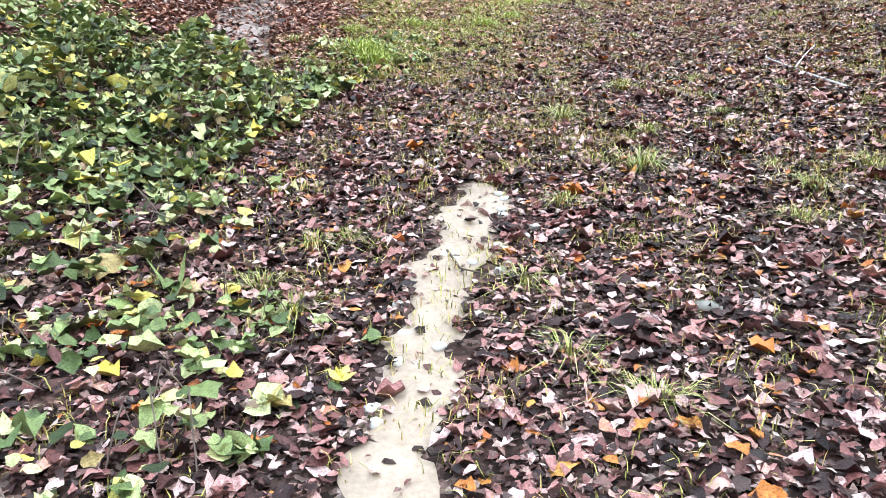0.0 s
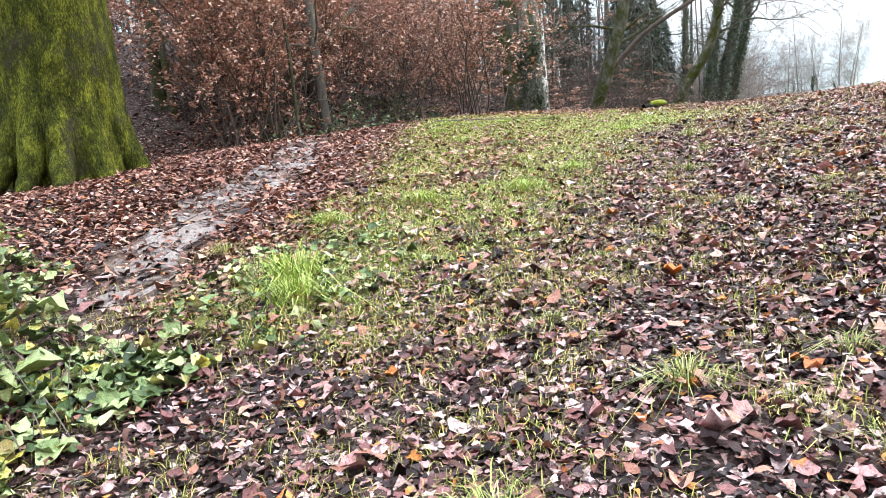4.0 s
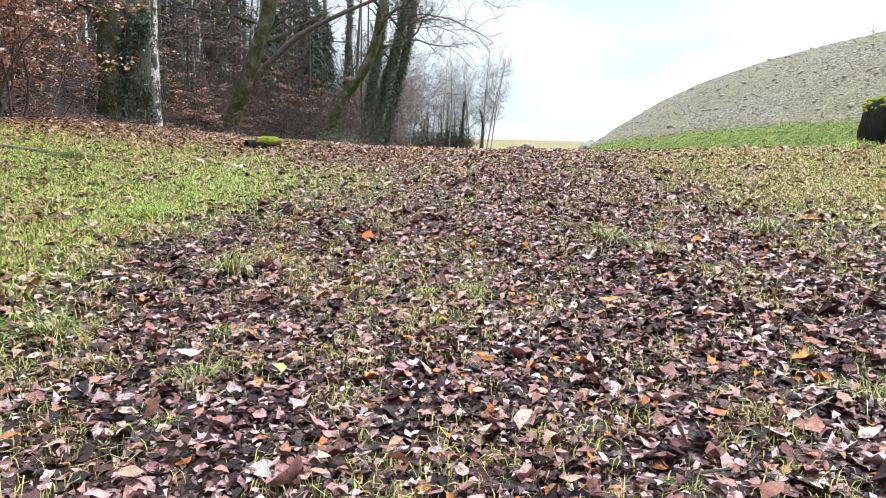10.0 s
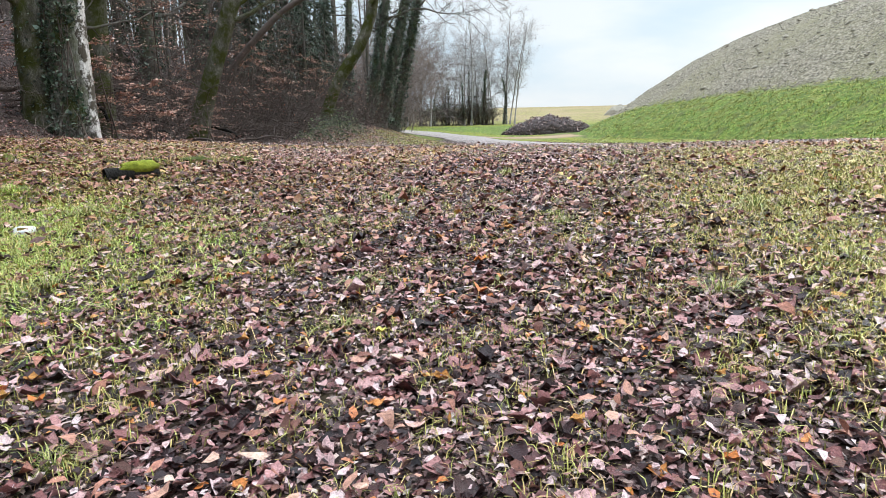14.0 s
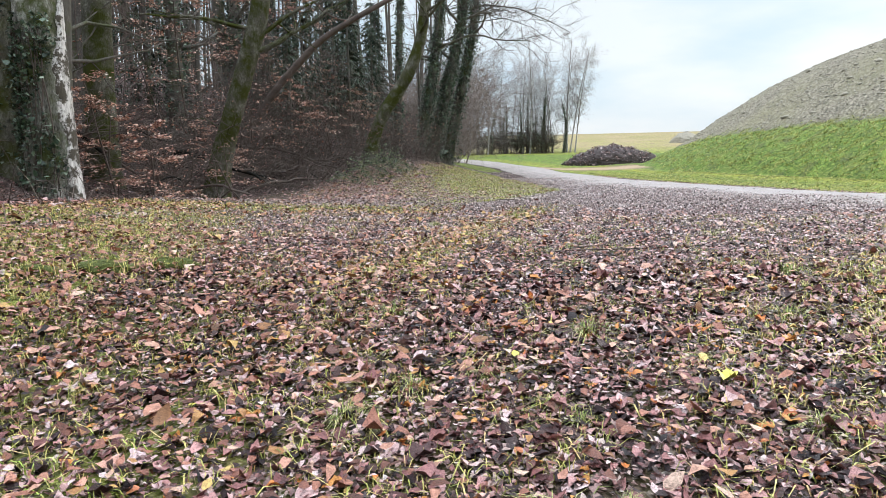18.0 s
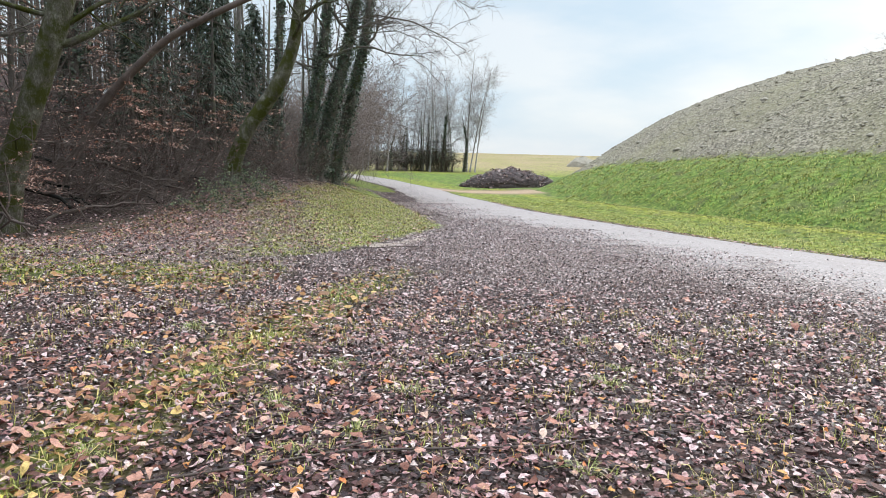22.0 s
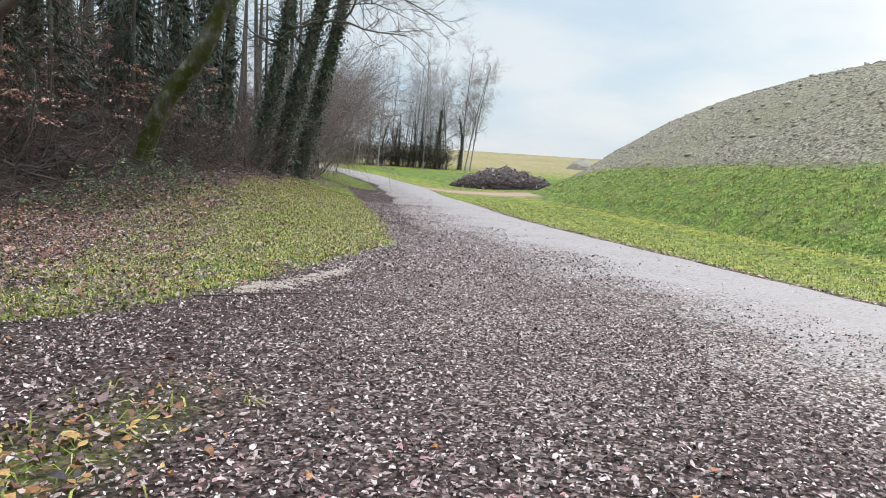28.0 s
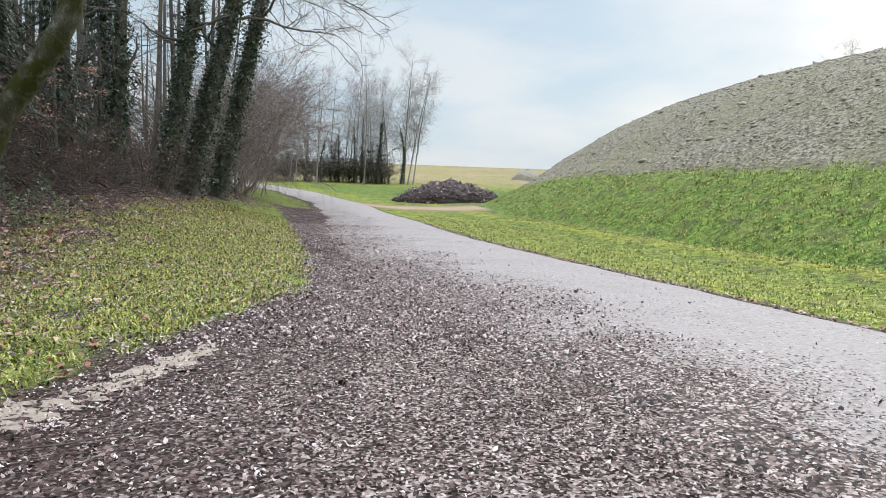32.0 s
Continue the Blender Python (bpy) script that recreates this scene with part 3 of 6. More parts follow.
def grassiness(x, y):
    """How much grass stands between the leaves, 0 to 1."""
    x, y = np.asarray(x, float), np.asarray(y, float)
    n = 0.5 + 1.6 * ripple(3.1 * x + 7, 3.1 * y - 4)
    left = np.interp(y, (-5, 4, 5.5, 7, 9, 11, 12.5, 15, 18, 21, 26, 29, 60), (-9, -9, -0.9, -0.5, -0.4, -0.8, -1.0, -0.5, -0.9, -1.2, -2.8, -3.5, -3.5))
    g = np.clip((left - x) / 0.9 + 0.35, 0, 1) * np.clip((x - FOREST_EDGE(y) + 0.3) / 1.0, 0, 1) * (y < 31) * np.clip((y - 4.8) / 1.2, 0, 1)
    g = g * np.where(y < 17, np.clip((x - np.interp(y, (6, 9.5, 12.3, 16.5), (-2.3, -3.6, -5.0, -6.9))) / 0.9, 0, 1), 1) * np.interp(y, (5, 9, 13, 16, 18.5, 21, 25), (0.85, 0.95, 1, 1, 0.75, 0.6, 0.6))
    right = np.interp(y, (-5, 3, 5, 7, 12, 14.5, 17.5, 21, 24), (9, 4.0, 3.2, 3.6, 4.5, 3.9, 3.5, 4.4, 9))
    g = np.maximum(g, np.clip((x - right) / 1.6 + 0.3, 0, 1) * np.clip((24 - y) / 4, 0, 1) * np.clip((13 - x) / 2.5, 0, 1))
    g = np.maximum(g, 0.3 * np.clip((y - 13.5) / 3, 0, 1) * np.clip((22 - y) / 3, 0, 1) * (x > -3) * (x < 10) * np.clip(0.3 + np.abs(x - track_x(y)) / 2.5, 0.3, 1))
    green = np.interp(y, (30, 34, 41, 50, 60), (0.2, -0.9, -2.6, -4.5, -5.6))
    edge = np.interp(y, (27, 29, 31, 33, 35.5, 37.3, 39.4, 42, 48, 57, 77, 100, 130), (-4.0, -1.6, 0.3, 0.9, 1.25, 1.6, 2.1, 2.2, 1.3, -0.4, -4.7, -11.8, -24))
    v = np.clip((edge - x) / 0.35, 0, 1) * (y > 27) * np.clip((x - FOREST_EDGE(y) - 0.3 + 1.5 * n) / 1.6, 0, 1) * np.clip((x - green) / 3.5 + 0.55 + 0.9 * ripple(2 * x, 2 * y), 0.12, 1)
    g = np.maximum(g, v)
    g = np.maximum(g, 0.85 * np.exp(-(((y - 28.0 - 0.12 * x) / 1.0) ** 2)) * np.clip((0.6 - x) / 1.2, 0, 1) * np.clip((x + 6) / 1.5, 0, 1))
    u = x - road_right(y)
    g = np.maximum(g, np.clip(u / 0.25, 0, 1) * (x < gravel_foot(y) + 0.3 + n) * (y > -60))
    g = np.maximum(g, 0.9 * (y > 88) * (u > 0.2) * (x < gravel_foot(y)))
    g = np.maximum(g, 0.8 * (y > 80) * (u < -road_width(y) - 0.5) * (x > FOREST_EDGE(y)))
    strip = np.exp(-(((x - np.interp(y, (20, 24, 28, 34), (0.6, 1.1, 1.8, 2.5))) / 0.35) ** 2)) * (y > 20) * np.clip((29.3 - y) / 2, 0, 1) * 0.5
    g = np.where(y < 27, g * np.clip(0.4 + 1.3 * n + 0.3 * (y > 13) * (y < 17.5) * (x < 1), 0, 1), g * np.clip(0.58 + n, 0, 1))
    return np.clip(np.maximum(g, strip), 0, 1)


# The sheet of ground: fine near the walk, coarse far off.
gx = np.unique(np.round(np.r_[np.linspace(-2500, -300, 8), np.linspace(-300, -60, 16), np.arange(-60, -14, 1.5), np.arange(-14, -6, 0.4), np.arange(-6, 14, 0.2), np.arange(14, 60, 0.6), np.linspace(60, 300, 30), np.linspace(300, 2500, 8)], 3))
gy = np.unique(np.round(np.r_[np.linspace(-2500, -80, 10), np.arange(-80, -8, 3), np.arange(-8, 40, 0.2), np.arange(40, 110, 0.6), np.arange(110, 260, 2.5), np.linspace(262, 420, 24), np.linspace(420, 4000, 12)], 3))
GX, GY = np.meshgrid(gx, gy)
GZ = land(np.clip(GX, -90, 110), np.clip(GY, -80, 420))
idx = np.arange(len(gx) * len(gy)).reshape(len(gy), len(gx))
gq = np.stack([idx[:-1, :-1], idx[:-1, 1:], idx[1:, 1:], idx[1:, :-1]], -1).reshape(-1, 4)
ground_me = mesh_np("ground", np.stack([GX, GY, GZ], -1).reshape(-1, 3), gq, None, M_GROUND, True)
cover = np.zeros((len(gy), len(gx), 4), np.float32)
cover[..., 0] = grassiness(GX, GY)
cover[..., 0] = np.where((GY > 200) | (np.abs(GX) > 100), 0.85, cover[..., 0])
cover[..., 1] = np.clip((GX - gravel_foot(GY)) / 1.2 + 0.4 * ripple(2 * GX, 2 * GY), 0, 1) * (GY > -60) * (GY < 195) * (GX < 100)
track = np.exp(-(((GX - mud_line(GY)) / 0.7) ** 2)) * (GY > 4) * (GY < 16)
lane = np.exp(-(((GY - 87 - 0.25 * GX) / 2.6) ** 2)) * (GX > road_right(GY) - 0.5) * (GX < gravel_foot(GY) - 6)
cover[..., 2] = np.clip(np.maximum(0.55 * track * (0.3 + 1.5 * ripple(5 * GX, 5 * GY)), lane * 1.3), 0, 1)
# Beyond y 135 pale sand colour is mixed in to stand for haze.
cover[..., 2] = np.maximum(cover[..., 2], 0.65 * np.clip((GY - 135) / 30, 0, 1) * (0.8 + 0.5 * ripple(0.3 * GX, 0.3 * GY)))
cover[..., 0] *= 1 - np.clip(lane * 1.2, 0, 1)
cover[..., 3] = np.clip(np.exp(-(((GY - 14.5) / 4.2) ** 4)) * (GX < 0.8) * (GX > -8) + np.exp(-(((GY - 15.5) / 3.5) ** 2) - ((GX - 6.8) / 2.2) ** 2), 0, 1)
col = ground_me.color_attributes.new("cover", "FLOAT_COLOR", "POINT")
col.data.foreach_set("color", cover.ravel())
rough_u = GX - road_right(GY)
# Yellower beside the lane and in a line along the bank's toe.
yellow_and_haze = np.clip(1 - (rough_u - 4.5) / 2.5, 0, 1) * (rough_u > 0) * 0.5 + 1.0 * np.exp(-(((rough_u - 8.0) / 1.0) ** 2)) * (GY < 95)
# Beyond y 130 extra yellow helps to pale the field as haze does.
yellow_and_haze = np.maximum(yellow_and_haze, np.where(GX < 0.8, 0.35, 0.8) * (GY < 26) * (rough_u < 0)) + 0.55 * (GY > 130) + 0.3 * ((rough_u < -4) & (GY > 26))
tone = np.zeros((len(gy), len(gx), 4), np.float32)
tone[..., :3] = np.clip(yellow_and_haze + 0.25 * ripple(4 * GX, 4 * GY), 0, 1)[..., None]
tone[..., 3] = 1
col = ground_me.color_attributes.new("yellow_and_haze", "FLOAT_COLOR", "POINT")
col.data.foreach_set("color", tone.ravel())
paved = np.clip((GY - 25.5) / 6, 0, 1) * np.clip((80 - GY) / 10, 0, 1) * (rough_u < 0.3) * np.clip((rough_u + road_width(GY) + 7.5) / 2.5, 0, 1) * (1 - np.clip(2.5 * cover[..., 0], 0, 1)) * np.clip((GX - 1.5) / 2.5, 0, 1)
tone[..., :3] = np.clip(paved * (0.85 + 0.8 * ripple(3 * GX, 3 * GY)), 0, 1)[..., None]
col = ground_me.color_attributes.new("paved", "FLOAT_COLOR", "POINT")
col.data.foreach_set("color", tone.ravel())
ground = tagged(new("ground", ground_me), "sloping ground under wet brown leaves, grass and gravel", "ground", kind="structure")


# ---- road ----
def road_strip(y0, y1):
    y = np.arange(y0, y1, 0.4)
    f = np.linspace(0, 1, 24)
    rag = 0.3 * np.sin(0.7 * y) + 0.16 * np.sin(2.3 * y) + 0.12 * np.sin(5.1 * y + 1) + 0.07 * np.sin(11 * y)
    wide = road_width(y) + rag
    x = road_right(y)[:, None] - wide[:, None] * (1 - f)[None]
    x[:, -1] += 0.03 * np.sin(3 * y) + 0.02 * np.sin(7.7 * y)
    z = mid_height(y)[:, None] + 0.035 * np.sin(f * math.pi)[None] + 0.006 * np.sin(1.7 * y[:, None] + 5 * f[None])
    z[:, 0] -= 0.05
    z[:, -1] -= 0.03
    i = np.arange(x.size).reshape(x.shape)
    q = np.stack([i[:-1, :-1], i[:-1, 1:], i[1:, 1:], i[1:, :-1]], -1).reshape(-1, 4)
    me = mesh_np("road", np.stack([x, y[:, None] + 0 * x, z], -1).reshape(-1, 3), q, None, M_ASPHALT, True)
    strewn = np.zeros((*x.shape, 4), np.float32)
    strewn[..., :3] = (np.clip(1.2 - 0.42 * f[None] * road_width(y)[:, None] + 1.1 * ripple(2.2 * x, 1.3 * y[:, None] + 0 * x), 0.015, 1) * np.clip(1.7 - y / 60, 0.35, 1)[:, None])[..., None]
    strewn[..., 3] = 1
    me.color_attributes.new("strewn", "FLOAT_COLOR", "POINT").data.foreach_set("color", strewn.ravel())
    return tagged(new("road", me), "worn pale grey asphalt lane littered along its edge", "road", kind="structure")


road_strip(-60, 170)


def sand_ribbon(name, centre, widths, lift, label, seed, wild=0.003, ragged=0.13):
    """A bare strip of pale washed sand, uneven at its edges."""
    rng = np.random.default_rng(seed)
    c = np.asarray(centre, float)
    s = np.linspace(0, 1, 60)
    k = np.linspace(0, 1, len(c))
    x, y, w = np.interp(s, k, c[:, 0]), np.interp(s, k, c[:, 1]), np.interp(s, k, widths)
    dx, dy = np.gradient(x), np.gradient(y)
    ln = np.hypot(dx, dy)
    nx, ny = dy / ln, -dx / ln
    f = np.linspace(-1, 1, 9)
    wob = 1 + 0.35 * np.sin(s * 37)[:, None] * np.sign(f)[None] + rng.normal(0, ragged, (60, 9))
    X = x[:, None] + nx[:, None] * w[:, None] * f[None] * wob
    Y = y[:, None] + ny[:, None] * w[:, None] * f[None] * wob
    Z = land(X, Y) + lift * (1 - np.abs(f)[None] ** 2.5 * 1.8) + rng.normal(0, wild, X.shape)
    i = np.arange(X.size).reshape(X.shape)
    q = np.stack([i[:-1, :-1], i[:-1, 1:], i[1:, 1:], i[1:, :-1]], -1).reshape(-1, 4)
    return tagged(new(name, mesh_np(name, np.stack([X, Y, Z], -1).reshape(-1, 3), q, None, M_CHALK, True)), label, "sand", kind="structure")


sand_ribbon("sand_rill", ((0.75, -0.6), (0.62, 0.5), (0.55, 0.97), (0.46, 1.38), (0.41, 1.72), (0.34, 2.15), (0.31, 2.6), (0.27, 3.0), (0.25, 3.35)), (0.15, 0.17, 0.175, 0.165, 0.18, 0.19, 0.21, 0.22, 0.12), 0.016, "narrow rill of pale washed sand among fallen leaves", 2, 0.006)
sand_ribbon("sand_edge", ((1.0, 32.9), (1.3, 33.6), (1.55, 34.3), (1.8, 35.2), (1.95, 36.2)), (0.14, 0.32, 0.2, 0.22, 0.07), 0.007, "bare pale sand along the worn edge of the verge", 3, 0.016, 0.22)

mud = sand_ribbon("mud_path", [(float(mud_line(v)), v) for v in np.linspace(5.6, 13.5, 12)], (0.2, 0.32, 0.38, 0.34, 0.4, 0.36, 0.42, 0.36, 0.3, 0.32, 0.25, 0.15), 0.012, "wet trodden mud of a side path among leaves", 5, 0.02)
mud.data.materials.clear()
mud.data.materials.append(M_MUD)


def surface(x, y):
    """Height of what lies on top: the road where there is one, else the ground."""
    u = x - road_right(y)
    f = np.clip(1 + u / road_width(y), 0, 1)
    lane = mid_height(y) + 0.035 * np.sin(f * math.pi) + 0.006 * np.sin(1.7 * y + 5 * f)
    return np.where((u < 0) & (u > -road_width(y) - 0.6), np.maximum(lane, land(x, y)), land(x, y))


# ---- fallen leaves ----
def scatter(n, x0, x1, y0, y1, rng, keep):
    """Random places in a box, kept with the chance that keep(x, y) gives."""
    x, y = rng.uniform(x0, x1, n), rng.uniform(y0, y1, n)
    ok = rng.uniform(0, 1, n) < keep(x, y)
    return x[ok], y[ok]


def on_sand(x, y):
    return (np.abs(x - np.interp(y, (-0.6, 0.97, 1.7, 2.6, 3.35), (0.75, 0.55, 0.41, 0.31, 0.25))) < 0.15 + 0.04 * np.sin(9 * y)) & (y < 3.25)


def leaf_sheet(name, n, box, keep, size, shape, mat, seed, label, tilt=0.3, lift=0.012):
    rng = np.random.default_rng(seed)
    x, y = scatter(n, *box, rng, keep)
    z = surface(x, y) + lift * rng.uniform(0.3, 2.4, len(x))
    s = size * np.exp(rng.normal(0, 0.28, len(x)))
    v, t = leaves(np.stack([x, y, z], -1), s, rng, tilt, shape)
    return tagged(new(name, mesh_np(name, v, None, t, mat, True)), label, "leaves", kind="stuff")


def near_keep(x, y):
    d = np.abs(x - track_x(y))
    k = np.clip(1.1 - d / 6.5, 0.16, 1) * (1 - np.where((x > 3.4) & (y < 19), 0.85, 0.68) * grassiness(x, y)) * np.where(on_sand(x, y), 0.1, 1) * (1 - 0.7 * (np.abs(x - mud_line(y)) < 0.5) * (y > 5) * (y < 13))
    return k * np.clip((28.5 - y) / 6, 0, 1) * np.clip((y + 5) / 3, 0, 1) * (x < road_right(y) - road_width(y) + 1)


leaf_sheet("leaf_litter", 105000, (-4, 8, -3.5, 21), near_keep, 0.066, "lobed", M_LITTER, 11, "wet mauve-brown fallen leaves matted over the path", 0.26)
leaf_sheet("leaf_litter", 330000, (-5.5, 10, -5, 30), near_keep, 0.045, "oval", M_LITTER, 12, "small wet brown fallen leaves matted over the path", 0.3)
leaf_sheet("leaf_crumbs", 330000, (-2.5, 7, -2.5, 25), lambda x, y: np.clip(1.15 - np.abs(x - track_x(y)) / 5, 0.2, 1) * np.where(on_sand(x, y), 0.08, 1) * np.clip((25 - y) / 6, 0, 1), 0.03, "shard", M_CRUMB, 28, "crumbs of broken leaf between the fallen leaves", 0.5, 0.011)
leaf_sheet("side_litter", 85000, (-10.5, -1.8, 4.5, 17), lambda x, y: (1 - 0.75 * np.clip(1.3 * grassiness(x, y), 0, 1)) * (1 - 0.8 * (np.abs(x - mud_line(y)) < 0.4)) * np.clip((y - 4.5) / 2.5, 0, 1) * np.clip((17 - y) / 2.5, 0, 1) * np.clip((x + 10.5) / 1.5, 0, 1), 0.064, "oval", M_LITTER_DRY, 19, "rusty red leaves heaped beside the old mossy tree", 0.35, 0.02)
leaf_sheet("meadow_leaves", 150000, (-8.5, 10, 4, 27), lambda x, y: np.where((x > 3.4) | ((y > 12.5) & (y < 18) & (x < 0.5)), 0.3, 1) * (0.12 + 0.18 * grassiness(x, y)) + 0.5 * np.clip((y - 15.5) / 4, 0, 1) * np.clip((24 - y) / 3, 0, 1) * np.clip((2.5 - x) / 3, 0.25, 1), 0.065, "oval", M_LITTER_DRY, 17, "rusty leaves scattered over the winter grass", 0.35, 0.03)


def lot_keep(x, y):
    left = x > road_right(y) - road_width(y)
    on = np.where(left, np.clip(1.02 - 0.33 * (x - road_right(y) + road_width(y) + 0.5 * np.sin(0.9 * y) + 0.3 * np.sin(2.7 * y)), 0.01, 0.8), 1.0)
    on = on * np.clip(0.75 + 0.9 * ripple(2.5 * x, 2.5 * y), 0.3, 1)
    return on * (1 - 0.85 * grassiness(x, y)) * np.clip((y - 21.5) / 3, 0, 1) * np.clip(1.6 - y / 36, 0.3, 1) * (x < road_right(y) - 0.05)


leaf_sheet("leaf_debris", 380000, (-4.5, 10.5, 21.5, 46), lot_keep, 0.031, "oval", M_DEBRIS, 13, "crumbled wet leaf debris spread over hard ground", 0.65, 0.012)
leaf_sheet("leaf_debris", 200000, (-4, 9, 36, 62), lot_keep, 0.05, "shard", M_DEBRIS, 29, "crumbled leaf debris along the road edge", 0.6, 0.01)
leaf_sheet("leaf_debris", 60000, (-7, 9, 40, 80), lot_keep, 0.06, "oval", M_DEBRIS, 14, "leaf debris drifted along the road edge", 0.28, 0.008)


def wood_keep(x, y):
    e = FOREST_EDGE(y)
    return np.clip((e + np.interp(y, (15, 20), (6.6, 3.6)) - x) / 2.0, 0, 1) * np.clip(1 - (e - x) / 16, 0.15, 1) * np.clip(1.1 - y / 110, 0.2, 1) * (1 - 0.6 * grassiness(x, y))


leaf_sheet("forest_litter", 62000, (-22, -1.5, 2, 78), wood_keep, 0.1, "oval", M_LITTER, 15, "brown beech leaves covering the forest floor", 0.35, 0.015)


def verge_keep(x, y):
    green = np.interp(y, (30, 34, 41, 50, 60), (0.2, -0.9, -2.6, -4.5, -5.6))
    return np.clip(0.38 - 0.17 * (x - green) + 0.7 * ripple(3 * x, 3 * y) + 0.2 * np.clip((34.5 - y) / 3, 0, 1), 0.16, 0.8) * (x < 2.1) * (x > -6) * (grassiness(x, y) > 0.02)


leaf_sheet("verge_leaves", 42000, (-6, 3, 27, 62), lambda x, y: verge_keep(x, y) * np.clip((y - 31) / 4, 0.2, 1), 0.07, "oval", M_LITTER_DRY, 16, "brown leaves scattered over the grass verge", 0.4, 0.05)


leaf_sheet("verge_leaves", 120000, (-6, 3, 27, 60), verge_keep, 0.05, "oval", M_CRUMB, 20, "dark wet leaves caught in the verge grass", 0.4, 0.04)


def gold_keep(x, y):
    strip = np.exp(-(((x - np.interp(y, (19, 24, 28, 34), (0.3, 1.1, 1.8, 2.5))) / 0.5) ** 2)) * np.clip((29.3 - y) / 2, 0, 1)
    front = np.exp(-(((y - 27.2 - 0.1 * x) / 1.3) ** 2)) * (x < 0.4)
    return np.clip(np.maximum(strip, front) * (0.7 + ripple(4 * x, 4 * y)) * 0.8, 0, 1)


leaf_sheet("golden_leaves", 17000, (-6, 3.4, 18.5, 31), gold_keep, 0.07, "oval", M_GOLD, 27, "golden and rusty leaves lying in a strip of grass", 0.38, 0.03)

leaf_sheet("golden_leaves", 42000, (-6, 9.5, 8, 26), lambda x, y: 0.55 * np.clip(1.5 * grassiness(x, y), 0, 1) * np.clip((y - 8) / 6, 0, 1) * np.clip(np.where(x > 2, 1, (y - 14) / 5), 0, 1) * np.clip(0.6 + 1.2 * ripple(2.3 * x, 2.3 * y), 0, 1), 0.06, "oval", M_GOLD, 35, "golden and rusty leaves strewn through the winter grass", 0.4, 0.03)


# ---- grass ----
def grass_sheet(name, n, box, keep, height, width, seed, label, mat=M_GRASS, lean=0.9, clump=0.0, spread=False):
    rng = np.random.default_rng(seed)
    x, y = scatter(n, *box, rng, keep)
    if clump:
        c = rng.integers(0, len(x), len(x))
        many = rng.uniform(0, 1, len(x)) < 0.75
        x, y = np.where(many, x[c // 9 * 9 % len(x)] + rng.normal(0, clump, len(x)), x), np.where(many, y[c // 9 * 9 % len(x)] + rng.normal(0, clump, len(x)), y)
    z = land(x, y) - 0.005
    far = np.clip(y / 24, 1, 3.4) if spread else 1.0
    v, q, t = blades(np.stack([x, y, z], -1), height * far**0.3, rng, lean, width * far)
    return tagged(new(name, mesh_np(name, v, q, t, mat)), label, "grass", kind="stuff")


grass_sheet("meadow_grass", 330000, (-7, 10, 4, 25), lambda x, y: grassiness(x, y) * np.clip(1.25 - np.abs(y - 12) / 26, 0.2, 1), 0.075, 0.0038, 21, "short yellow-green winter grass between fallen leaves", M_GRASS, 1.5, 0.05)
grass_sheet("meadow_grass", 190000, (2.8, 10, 8, 23), lambda x, y: np.clip(1.3 * grassiness(x, y), 0, 1), 0.06, 0.0042, 36, "golden-green winter grass beside the trodden way", M_GRASS, 1.5, 0.07)
grass_sheet("patch_grass", 170000, (-1.5, 7, 3.5, 19), lambda x, y: np.clip(ripple(1.9 * x + 3, 1.9 * y) * 5 - 0.35, 0, 1) * np.clip(0.35 + np.abs(x - track_x(y)) / 2, 0, 1) * np.clip((19 - y) / 4, 0, 1), 0.06, 0.0027, 37, "thin yellow-green grass in patches on the path", M_GRASS, 1.4, 0.05)
grass_sheet("crest_grass", 230000, (-6, 0.5, 5.5, 19.5), lambda x, y: grassiness(x, y) * np.clip((y - 12.5) / 2.5, 0.3, 1) * np.clip((18 - y) / 2, 0, 1), 0.07, 0.004, 26, "lush lime-green grass on the crest of the slope", M_LIME, 1.7, 0.05)
grass_sheet("path_grass", 420000, (-3, 7, 0.5, 26), lambda x, y: np.clip(ripple(6 * x, 6 * y) * 2.4 + 0.25, 0.14, 0.9) * np.clip((y + 1) / 5, 0.3, 1) * np.clip((20 - y) / 6, 0.3, 1), 0.07, 0.0024, 22, "sparse grass growing up through the leaves", clump=0.035)
grass_sheet("verge_grass", 190000, (-6, 3, 26, 64), lambda x, y: grassiness(x, y) * np.clip(1.6 - y / 55, 0.35, 1), 0.075, 0.006, 23, "bright green mossy grass on the verge", M_LAWN, 1.6, 0.04, True)
grass_sheet("bank_grass", 170000, (12, 32, 28, 95), lambda x, y: grassiness(x, y) * (x > road_right(y) + 8.6) * np.clip(1.35 - y / 75, 0.2, 1), 0.08, 0.007, 24, "lush green grass on the bank", M_LAWN, 1.4, 0.12, True)
grass_sheet("verge_grass", 150000, (5, 24, 26, 80), lambda x, y: grassiness(x, y) * (x > road_right(y) + 0.1) * (x < road_right(y) + 8.8) * np.clip(1.35 - y / 65, 0.2, 1), 0.06, 0.006, 25, "short yellow-green grass between lane and bank", M_LAWN, 1.5, 0.1, True)


def gutter_keep(x, y):
    u = x - road_right(y)
    return np.exp(-(((u - 0.06) / 0.1) ** 2)) * 0.9


# Dark leaves added to draw the dark gap where road meets verge.
leaf_sheet("gutter_debris", 220000, (4.5, 14, 30, 66), gutter_keep, 0.06, "oval", M_LITTER, 18, "dark leaf crumbs added for the dark gap beside the asphalt", 0.4, 0.01)


